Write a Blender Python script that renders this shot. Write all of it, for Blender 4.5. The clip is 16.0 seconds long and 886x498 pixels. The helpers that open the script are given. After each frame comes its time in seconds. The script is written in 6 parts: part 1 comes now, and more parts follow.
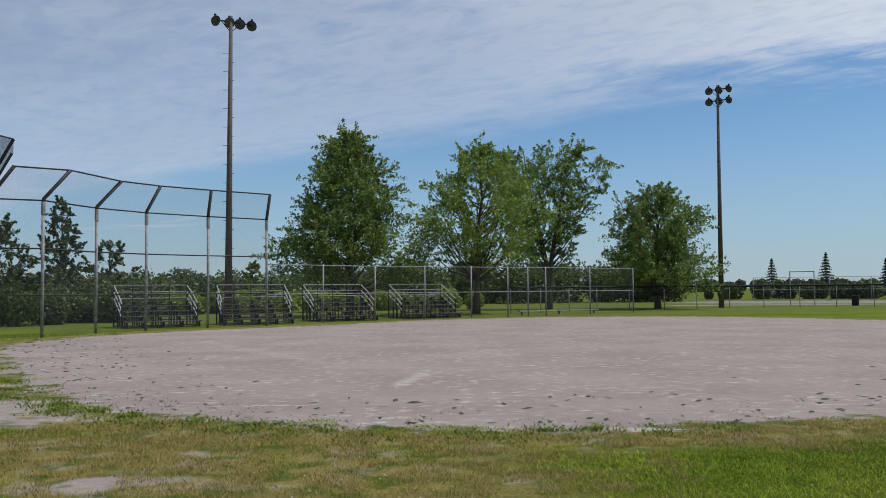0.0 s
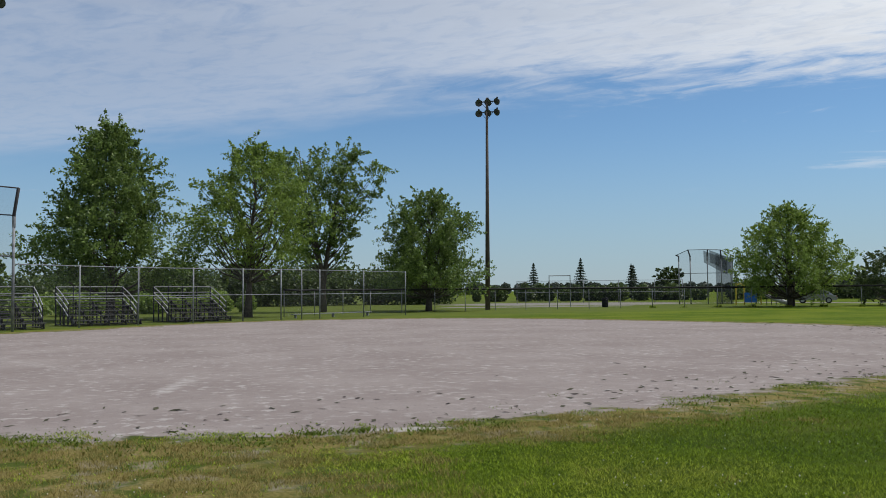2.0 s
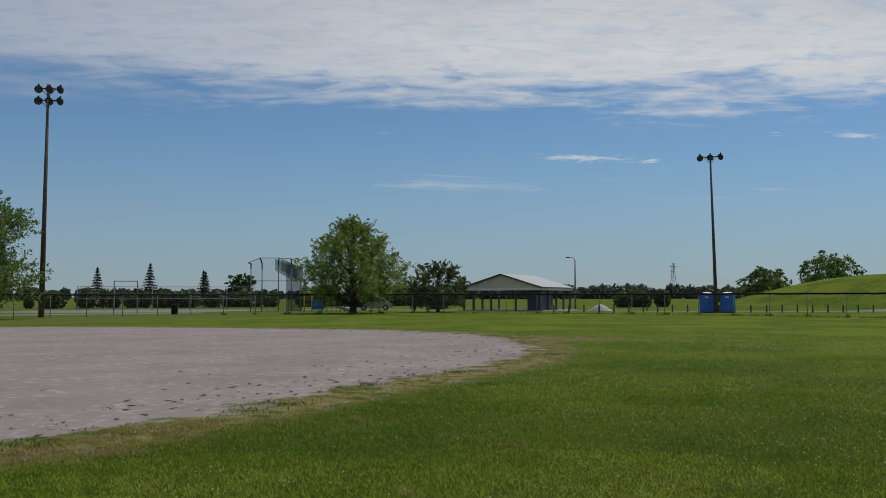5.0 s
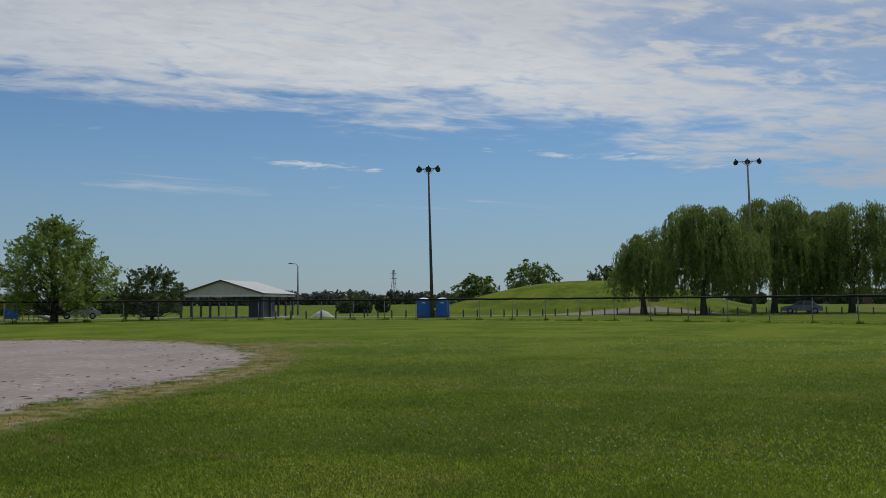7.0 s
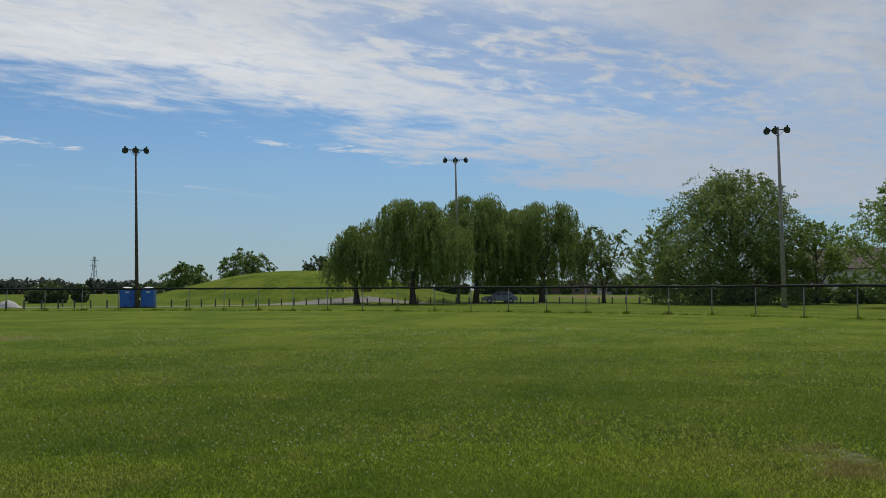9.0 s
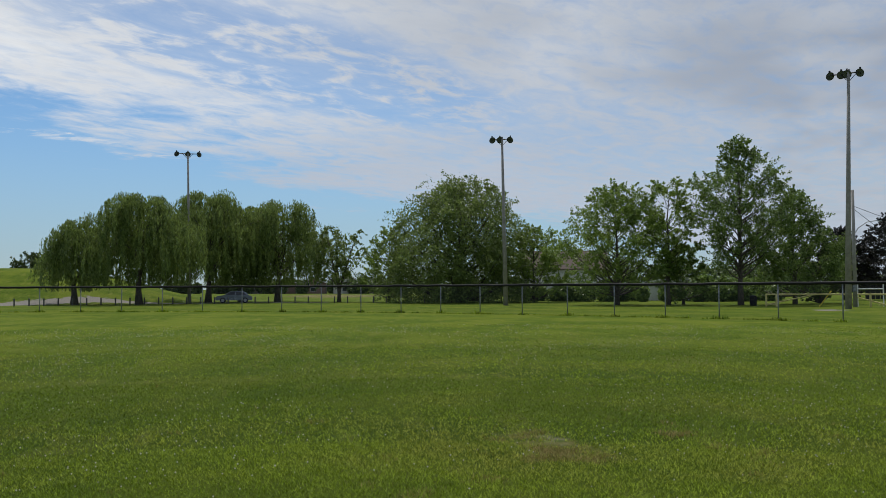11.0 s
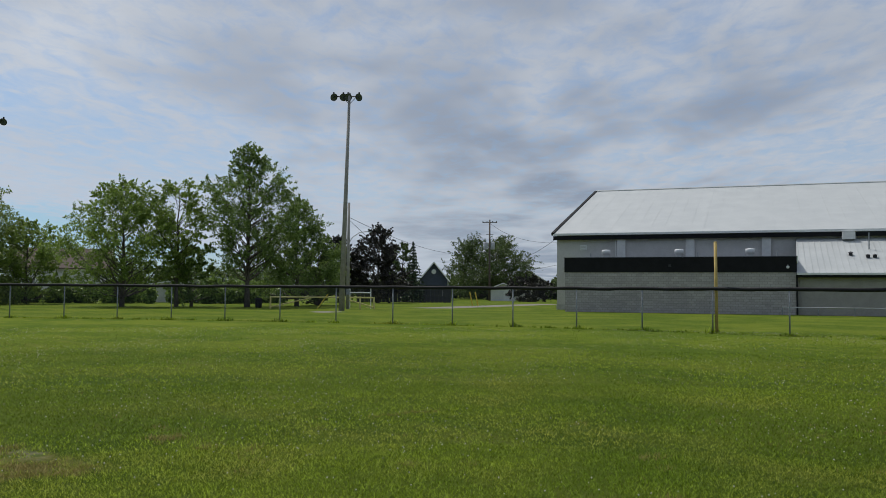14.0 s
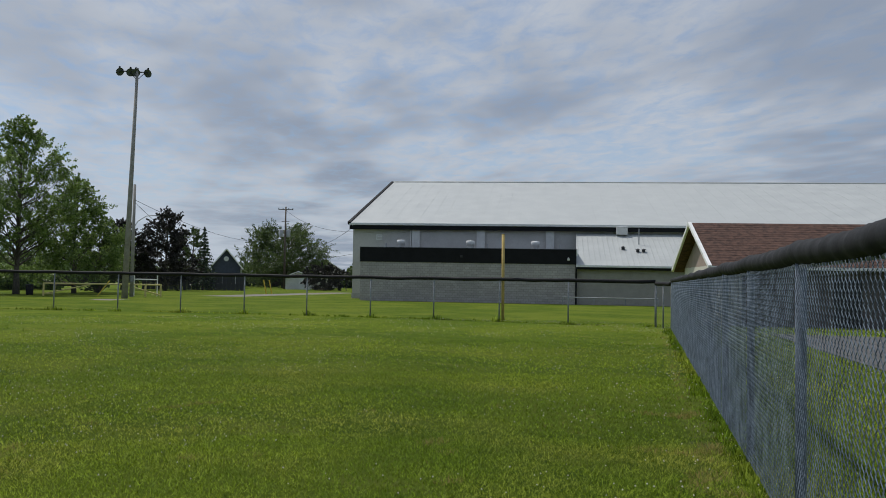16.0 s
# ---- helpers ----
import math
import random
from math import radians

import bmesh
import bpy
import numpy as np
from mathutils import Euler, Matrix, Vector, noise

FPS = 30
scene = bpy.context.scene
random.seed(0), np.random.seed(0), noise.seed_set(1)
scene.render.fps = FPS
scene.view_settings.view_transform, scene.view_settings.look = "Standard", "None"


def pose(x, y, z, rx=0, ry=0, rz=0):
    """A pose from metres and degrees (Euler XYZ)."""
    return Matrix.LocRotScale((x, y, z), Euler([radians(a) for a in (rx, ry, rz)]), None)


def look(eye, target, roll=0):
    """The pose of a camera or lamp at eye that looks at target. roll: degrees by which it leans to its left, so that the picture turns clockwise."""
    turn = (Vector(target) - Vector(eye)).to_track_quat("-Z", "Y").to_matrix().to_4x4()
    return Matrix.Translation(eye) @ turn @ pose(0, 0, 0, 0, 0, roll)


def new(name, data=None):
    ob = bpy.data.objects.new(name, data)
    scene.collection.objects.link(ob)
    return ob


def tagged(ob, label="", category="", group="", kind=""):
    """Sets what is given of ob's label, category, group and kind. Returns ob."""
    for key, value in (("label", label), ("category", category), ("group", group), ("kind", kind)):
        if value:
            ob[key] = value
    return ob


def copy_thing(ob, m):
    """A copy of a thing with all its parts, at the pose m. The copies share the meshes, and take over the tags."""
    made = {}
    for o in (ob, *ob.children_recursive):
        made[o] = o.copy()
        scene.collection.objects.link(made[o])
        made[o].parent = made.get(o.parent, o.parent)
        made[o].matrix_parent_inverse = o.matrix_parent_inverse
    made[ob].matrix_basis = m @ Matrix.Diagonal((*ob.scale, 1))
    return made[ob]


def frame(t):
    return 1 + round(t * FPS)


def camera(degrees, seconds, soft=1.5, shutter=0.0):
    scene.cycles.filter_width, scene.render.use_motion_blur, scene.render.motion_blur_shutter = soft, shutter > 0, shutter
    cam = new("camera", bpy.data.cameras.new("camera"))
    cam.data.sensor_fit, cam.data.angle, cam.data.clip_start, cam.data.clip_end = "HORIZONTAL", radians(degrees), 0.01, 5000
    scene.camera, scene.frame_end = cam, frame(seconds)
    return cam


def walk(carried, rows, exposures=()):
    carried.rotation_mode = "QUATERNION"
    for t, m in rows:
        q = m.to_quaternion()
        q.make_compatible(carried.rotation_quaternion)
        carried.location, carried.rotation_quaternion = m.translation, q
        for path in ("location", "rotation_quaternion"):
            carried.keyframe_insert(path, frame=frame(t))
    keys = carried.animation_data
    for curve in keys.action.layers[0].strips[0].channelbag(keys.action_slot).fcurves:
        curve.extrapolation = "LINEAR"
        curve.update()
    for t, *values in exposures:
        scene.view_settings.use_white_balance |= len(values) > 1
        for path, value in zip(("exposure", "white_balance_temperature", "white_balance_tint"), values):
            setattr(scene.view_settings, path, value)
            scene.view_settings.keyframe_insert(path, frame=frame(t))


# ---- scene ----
cam = camera(54.55, 16.0, 0.9)

# seconds, x, y, z, heading clockwise from +y, upward tilt, roll
ROWS = [
    (0.0, 0.000, 0.246, 1.63, 0.03, 2.80, -0.56),
    (0.5, 0.012, 0.246, 1.63, 2.89, 3.00, -0.54),
    (1.0, 0.027, 0.244, 1.63, 6.35, 3.10, -0.55),
    (1.5, 0.044, 0.242, 1.63, 10.34, 2.94, -0.56),
    (2.0, 0.063, 0.238, 1.63, 14.93, 2.84, -0.51),
    (2.5, 0.079, 0.233, 1.63, 18.86, 2.80, -0.54),
    (3.0, 0.097, 0.226, 1.63, 23.13, 2.83, -0.47),
    (3.5, 0.114, 0.218, 1.63, 27.63, 3.09, -0.36),
    (4.0, 0.133, 0.207, 1.63, 32.82, 3.20, -0.37),
    (4.2, 0.141, 0.201, 1.63, 34.98, 3.19, -0.32),
    (6.3, 0.200, 0.143, 1.63, 54.55, 3.54, -0.30),
    (6.5, 0.205, 0.136, 1.63, 56.47, 3.64, -0.45),
    (7.0, 0.215, 0.119, 1.63, 61.09, 3.50, -0.39),
    (7.5, 0.224, 0.100, 1.63, 65.91, 3.34, -0.22),
    (8.0, 0.232, 0.081, 1.63, 70.81, 3.06, -0.29),
    (8.5, 0.238, 0.062, 1.63, 75.43, 2.87, -0.32),
    (9.0, 0.242, 0.043, 1.63, 79.88, 2.74, -0.17),
    (9.2, 0.243, 0.036, 1.63, 81.58, 2.68, -0.21),
    (11.3, 0.242, -0.043, 1.63, 100.16, 2.77, -0.15),
    (11.5, 0.240, -0.052, 1.63, 102.15, 2.89, -0.10),
    (12.0, 0.234, -0.074, 1.63, 107.61, 3.14, -0.08),
    (12.5, 0.226, -0.096, 1.63, 113.00, 3.19, -0.07),
    (13.0, 0.216, -0.117, 1.63, 118.52, 3.20, 0.25),
    (13.5, 0.204, -0.138, 1.63, 124.02, 3.05, 0.52),
    (14.0, 0.191, -0.155, 1.63, 129.08, 2.83, 0.45),
    (14.5, 0.179, -0.169, 1.63, 133.30, 2.63, 0.43),
    (15.0, 0.168, -0.180, 1.63, 136.90, 2.47, 0.69),
    (15.5, 0.158, -0.188, 1.63, 140.01, 2.27, 0.86),
    (16.0, 0.149, -0.195, 1.63, 142.60, 2.25, 1.00),
]
PATH = [(t, pose(x, y, z, 90 + tilt, 0, -heading) @ pose(0, 0, 0, 0, 0, roll)) for t, x, y, z, heading, tilt, roll in ROWS]
walk(cam, PATH, exposures=((0, 0.05), (3.5, -0.29), (4, -0.44), (7, -0.45), (9, -0.26), (12.5, -0.06), (16, -0.02)))

# ---- light ----
SUN_AZ, SUN_EL = 92.0, 60.0


def build_world():
    world = bpy.data.worlds.new("sky")
    scene.world = world
    world.use_nodes = True
    nt = world.node_tree
    nt.nodes.clear()
    N = nt.nodes.new
    L = nt.links.new

    def math_node(op, a, b=None, clamp=False):
        n = N("ShaderNodeMath")
        n.operation, n.use_clamp = op, clamp
        for k, v in enumerate((a, b)):
            if v is None:
                continue
            if isinstance(v, (int, float)):
                n.inputs[k].default_value = v
            else:
                L(v, n.inputs[k])
        return n.outputs[0]

    def smooth(v, a, b, lo=0.0, hi=1.0):
        n = N("ShaderNodeMapRange")
        n.interpolation_type = "SMOOTHSTEP"
        L(v, n.inputs[0])
        for k, q in enumerate((a, b, lo, hi)):
            n.inputs[k + 1].default_value = q
        return n.outputs[0]

    def mix(fac, a, b):
        n = N("ShaderNodeMix")
        n.data_type = "RGBA"
        for sock, v in ((n.inputs[0], fac), (n.inputs[6], a), (n.inputs[7], b)):
            if isinstance(v, (int, float)):
                sock.default_value = v
            elif isinstance(v, tuple):
                sock.default_value = (*v, 1)
            else:
                L(v, sock)
        return n.outputs[2]

    def fbm(vec, scale, detail, rough, warp=0.0):
        n = N("ShaderNodeTexNoise")
        n.inputs["Scale"].default_value = scale
        n.inputs["Detail"].default_value = detail
        n.inputs["Roughness"].default_value = rough
        n.inputs["Distortion"].default_value = warp
        L(vec, n.inputs["Vector"])
        return n.outputs["Fac"]

    sky = N("ShaderNodeTexSky")
    sky.sky_type = "NISHITA"
    sky.sun_disc = False
    sky.sun_elevation, sky.sun_rotation = radians(SUN_EL), radians(SUN_AZ)
    sky.air_density, sky.dust_density, sky.ozone_density = 1.0, 0.1, 2.0
    coord = N("ShaderNodeTexCoord")
    sep = N("ShaderNodeSeparateXYZ")
    L(coord.outputs["Generated"], sep.inputs[0])
    up = math_node("MAXIMUM", sep.outputs[2], 0.0)
    # the cloud layer as a plane overhead, in units of its height
    zz = math_node("ADD", up, 0.035)
    px = math_node("DIVIDE", sep.outputs[0], zz)
    py = math_node("DIVIDE", sep.outputs[1], zz)
    flat = N("ShaderNodeCombineXYZ")
    L(px, flat.inputs[0])
    L(py, flat.inputs[1])
    # across and along the edge of the cloud bank
    across = math_node("ADD", math_node("MULTIPLY", px, 0.66), math_node("MULTIPLY", py, 0.75))
    along = math_node("SUBTRACT", math_node("MULTIPLY", px, 0.75), math_node("MULTIPLY", py, 0.66))
    drawn = N("ShaderNodeCombineXYZ")
    L(math_node("MULTIPLY", across, 1.0), drawn.inputs[0])
    L(math_node("MULTIPLY", along, 0.55), drawn.inputs[1])
    big = fbm(drawn.outputs[0], 0.55, 4.0, 0.55, 0.3)
    fine = fbm(drawn.outputs[0], 2.2, 8.0, 0.66, 0.4)
    ripple = fbm(drawn.outputs[0], 6.5, 5.0, 0.6, 0.6)
    soft = fbm(drawn.outputs[0], 1.5, 3.0, 0.5, 0.5)
    wisps = fbm(drawn.outputs[0], 0.9, 8.0, 0.62, 0.8)
    # the cloud is a smooth veil in the north and breaks into ripples towards the east
    crisp = smooth(along, -2.6, -0.4, 0.15, 1.0)
    # how deep inside the bank
    depth = math_node("SUBTRACT", math_node("ADD", 3.85, math_node("MULTIPLY", math_node("MINIMUM", along, 5.0), 0.10)), across)
    depth = math_node("ADD", depth, math_node("MULTIPLY", math_node("SUBTRACT", big, 0.5), 3.2))
    depth = math_node("ADD", depth, math_node("MULTIPLY", math_node("MULTIPLY", math_node("SUBTRACT", fine, 0.5), 2.2), crisp))
    depth = math_node("ADD", depth, math_node("MULTIPLY", math_node("MULTIPLY", math_node("SUBTRACT", ripple, 0.5), 1.5), crisp))
    east = smooth(along, -2.8, 0.8)
    bank = smooth(depth, -0.25, 0.85)
    bank = math_node("MULTIPLY", bank, math_node("ADD", math_node("MULTIPLY", east, 0.38), 0.60))
    holes = smooth(math_node("ADD", math_node("MULTIPLY", big, 0.5), math_node("MULTIPLY", ripple, 0.5)), 0.36, 0.54, 0.62, 1.0)
    holes = math_node("MAXIMUM", holes, smooth(along, 4.0, 9.0, 0.0, 0.93))
    holes = math_node("MAXIMUM", holes, math_node("SUBTRACT", 1.0, crisp))
    bank = math_node("MULTIPLY", bank, holes)
    # a broken patch where the blue shows between the cloudlets
    cells = fbm(drawn.outputs[0], 13.0, 4.0, 0.6, 0.5)
    ga = math_node("DIVIDE", math_node("SUBTRACT", across, 2.35), 0.62)
    gb = math_node("DIVIDE", math_node("SUBTRACT", along, 2.6), 1.5)
    rift = math_node("SUBTRACT", 1.0, math_node("ADD", math_node("MULTIPLY", ga, ga), math_node("MULTIPLY", gb, gb)))
    broken = math_node("ADD", math_node("MULTIPLY", ripple, 0.5), math_node("ADD", math_node("MULTIPLY", cells, 0.2), math_node("MULTIPLY", fine, 0.3)))
    rift = math_node("MULTIPLY", smooth(rift, 0.0, 0.7), smooth(broken, 0.46, 0.60, 0.62, 0.0))
    bank = math_node("MULTIPLY", bank, math_node("SUBTRACT", 1.0, rift))
    bank = math_node("MULTIPLY", bank, smooth(cells, 0.32, 0.56, 0.84, 1.0))
    ragged = N("ShaderNodeMapping")
    ragged.inputs["Scale"].default_value = (22.0, 22.0, 170.0)
    L(coord.outputs["Generated"], ragged.inputs[0])
    torn = fbm(ragged.outputs[0], 1.0, 6.0, 0.65, 0.6)
    # thin bright streaks below the edge of the bank
    for sx, sy, sz, half, thin in ((0.785, 0.600, 0.156, 0.075, 0.0058), (0.917, 0.361, 0.1680, 0.024, 0.0045), (0.945, 0.283, 0.1615, 0.070, 0.0050), (0.886, 0.429, 0.1735, 0.012, 0.0025), (0.966, 0.205, 0.148, 0.050, 0.0035)):
        size = math.hypot(sx, sy)
        sa = math_node("SUBTRACT", math_node("MULTIPLY", sep.outputs[0], sy / size / half), math_node("MULTIPLY", sep.outputs[1], sx / size / half))
        sb = math_node("SUBTRACT", math_node("MULTIPLY", math_node("SUBTRACT", sep.outputs[2], sz), 1.0 / thin), math_node("MULTIPLY", sa, -0.45))
        sc = math_node("SUBTRACT", 1.0, math_node("ADD", math_node("MULTIPLY", sa, sa), math_node("MULTIPLY", sb, sb)))
        sc = math_node("ADD", sc, math_node("MULTIPLY", math_node("SUBTRACT", torn, 0.56), 7.0))
        sc = math_node("MULTIPLY", smooth(sc, -0.1, 1.3, 0.0, 0.8), smooth(sep.outputs[0], 0.2, 0.4))
        bank = math_node("MAXIMUM", bank, sc)
    streak = math_node("MULTIPLY", smooth(wisps, 0.60, 0.74), smooth(depth, -3.2, -0.5, 0.0, 0.75))
    haze = smooth(up, 0.0, 0.20, 0.62, 0.0)
    cover = math_node("MAXIMUM", bank, streak)
    thick = smooth(math_node("ADD", math_node("MULTIPLY", big, 0.72), math_node("MULTIPLY", soft, 0.28)), 0.42, 0.59)
    bright = mix(east, (5.0, 5.6, 6.7), (8.6, 8.85, 9.1))
    bright = mix(smooth(along, 1.6, 4.4), bright, (5.1, 5.75, 6.75))
    dapple = smooth(math_node("ADD", math_node("MULTIPLY", fine, 0.55), math_node("MULTIPLY", ripple, 0.45)), 0.40, 0.64, 0.0, 0.30)
    dapple = math_node("MULTIPLY", dapple, smooth(across, -0.5, 2.5, 0.2, 1.0))
    dapple = math_node("MULTIPLY", dapple, crisp)
    bright = mix(dapple, bright, (4.9, 5.25, 5.9))
    gloom = smooth(across, -0.6, 3.3, 1.0, 0.0)
    dull = mix(gloom, bright, (4.9, 5.3, 5.95))
    grey = math_node("MULTIPLY", math_node("MULTIPLY", thick, 0.9), gloom)
    cloud = mix(grey, dull, (2.6, 3.1, 4.0))
    tint = N("ShaderNodeMix")
    tint.data_type, tint.blend_type = "RGBA", "MULTIPLY"
    tint.inputs[0].default_value = 1.0
    L(sky.outputs[0], tint.inputs[6])
    tint.inputs[7].default_value = (0.68, 0.86, 1.0, 1)
    clear = mix(haze, tint.outputs[2], (2.95, 3.95, 5.3))
    colour = mix(cover, clear, cloud)
    back = N("ShaderNodeBackground")
    back.inputs["Strength"].default_value = 0.1
    L(colour, back.inputs["Color"])
    out = N("ShaderNodeOutputWorld")
    L(back.outputs[0], out.inputs[0])


build_world()
sun = new("sun", bpy.data.lights.new("sun", "SUN"))
sun.data.energy, sun.data.angle, sun.data.color = 2.9, radians(3.0), (1.0, 0.96, 0.90)
sa, se = radians(SUN_AZ), radians(SUN_EL)
sun.matrix_world = look((math.sin(sa) * math.cos(se) * 200, math.cos(sa) * math.cos(se) * 200, math.sin(se) * 200), (0, 0, 0))


# ---- materials ----
class Nodes:
    """A short way to write node materials."""

    def __init__(self, name):
        self.mat = bpy.data.materials.new(name)
        self.mat.use_nodes = True
        self.nt = self.mat.node_tree
        self.bsdf = self.nt.nodes["Principled BSDF"]
        self.out = self.nt.nodes["Material Output"]

    def put(self, sock, v):
        if isinstance(v, tuple):
            sock.default_value = (*v, 1) if len(v) == 3 and sock.type == "RGBA" else v
        elif isinstance(v, (int, float)):
            sock.default_value = v
        else:
            self.nt.links.new(v, sock)

    def coord(self, scale=(1, 1, 1), kind="Object"):
        c = self.nt.nodes.new("ShaderNodeTexCoord")
        m = self.nt.nodes.new("ShaderNodeMapping")
        m.inputs["Scale"].default_value = scale
        self.nt.links.new(c.outputs[kind], m.inputs[0])
        return m.outputs[0]

    def noise(self, scale, detail=3.0, rough=0.55, vec=None):
        n = self.nt.nodes.new("ShaderNodeTexNoise")
        n.inputs["Scale"].default_value, n.inputs["Detail"].default_value, n.inputs["Roughness"].default_value = scale, detail, rough
        self.nt.links.new(vec if vec is not None else self.coord(), n.inputs["Vector"])
        return n.outputs["Fac"]

    def math(self, op, a, b=0.0, clamp=False):
        n = self.nt.nodes.new("ShaderNodeMath")
        n.operation, n.use_clamp = op, clamp
        self.put(n.inputs[0], a)
        self.put(n.inputs[1], b)
        return n.outputs[0]

    def ramp(self, v, a, b, lo=0.0, hi=1.0):
        n = self.nt.nodes.new("ShaderNodeMapRange")
        n.interpolation_type = "SMOOTHSTEP"
        for k, q in enumerate((v, a, b, lo, hi)):
            self.put(n.inputs[k], q)
        return n.outputs[0]

    def mix(self, fac, a, b, blend="MIX"):
        n = self.nt.nodes.new("ShaderNodeMix")
        n.data_type, n.blend_type = "RGBA", blend
        self.put(n.inputs[0], fac)
        self.put(n.inputs[6], a)
        self.put(n.inputs[7], b)
        return n.outputs[2]

    def attr(self, name):
        n = self.nt.nodes.new("ShaderNodeAttribute")
        n.attribute_name = name
        return n.outputs["Fac"]

    def island(self):
        return self.nt.nodes.new("ShaderNodeNewGeometry").outputs["Random Per Island"]

    def random(self):
        return self.nt.nodes.new("ShaderNodeObjectInfo").outputs["Random"]

    def bump(self, height, strength=0.3, distance=0.02):
        n = self.nt.nodes.new("ShaderNodeBump")
        n.inputs["Strength"].default_value, n.inputs["Distance"].default_value = strength, distance
        self.put(n.inputs["Height"], height)
        self.nt.links.new(n.outputs[0], self.bsdf.inputs["Normal"])

    def set(self, colour, rough=0.8, metal=0.0, spec=0.5):
        self.put(self.bsdf.inputs["Base Color"], colour)
        self.put(self.bsdf.inputs["Roughness"], rough)
        self.put(self.bsdf.inputs["Metallic"], metal)
        self.bsdf.inputs["Specular IOR Level"].default_value = spec
        return self.mat


def plain(name, a, b, scale=3.0, rough=0.6, metal=0.0, bump=0.0, spec=0.5):
    """Two tones mixed by coarse and fine noise."""
    m = Nodes(name)
    n = m.math("ADD", m.math("MULTIPLY", m.noise(scale, 4), 0.6), m.math("MULTIPLY", m.noise(scale * 9, 3), 0.4))
    f = m.ramp(n, 0.35, 0.65)
    if bump:
        m.bump(n, bump, 0.01)
    return m.set(m.mix(f, a, b), m.ramp(n, 0.3, 0.7, rough * 0.85, min(1.0, rough * 1.15)), metal, spec)


def leaf_material(name, dark, light, warm=None, through_light=0.35, gloss=0.45):
    m = Nodes(name)
    r = m.island()
    c = m.mix(r, dark, light)
    if warm:
        c = m.mix(m.ramp(m.noise(0.33, 4, 0.6), 0.46, 0.68), c, m.mix(r, dark, warm))
        c = m.mix(m.ramp(m.noise(0.16, 5, 0.62), 0.40, 0.60, 0.0, 0.75), m.mix(1.0, c, (0.60, 0.70, 0.62), "MULTIPLY"), m.mix(1.0, c, (1.42, 1.34, 1.25), "MULTIPLY"))
        c = m.mix(m.ramp(m.noise(1.7, 4, 0.65), 0.50, 0.68, 0.0, 0.6), c, m.mix(1.0, c, (0.55, 0.62, 0.60), "MULTIPLY"))
    m.set(c, 0.5, 0.0, gloss)
    t = m.nt.nodes.new("ShaderNodeBsdfTranslucent")
    m.put(t.inputs[0], m.mix(0.5, c, light))
    s = m.nt.nodes.new("ShaderNodeMixShader")
    s.inputs[0].default_value = through_light
    m.nt.links.new(m.bsdf.outputs[0], s.inputs[1])
    m.nt.links.new(t.outputs[0], s.inputs[2])
    m.nt.links.new(s.outputs[0], m.out.inputs[0])
    return m.mat


def netting(name, colour, solid):
    """Chain-link seen from afar: thin wire that covers a part of the surface."""
    m = Nodes(name)
    m.set(colour, 0.7, 0.2)
    t = m.nt.nodes.new("ShaderNodeBsdfTransparent")
    s = m.nt.nodes.new("ShaderNodeMixShader")
    m.put(s.inputs[0], m.ramp(m.noise(14, 3), 0.3, 0.7, solid * 0.85, solid * 1.15))
    m.nt.links.new(t.outputs[0], s.inputs[1])
    m.nt.links.new(m.bsdf.outputs[0], s.inputs[2])
    m.nt.links.new(s.outputs[0], m.out.inputs[0])
    return m.mat


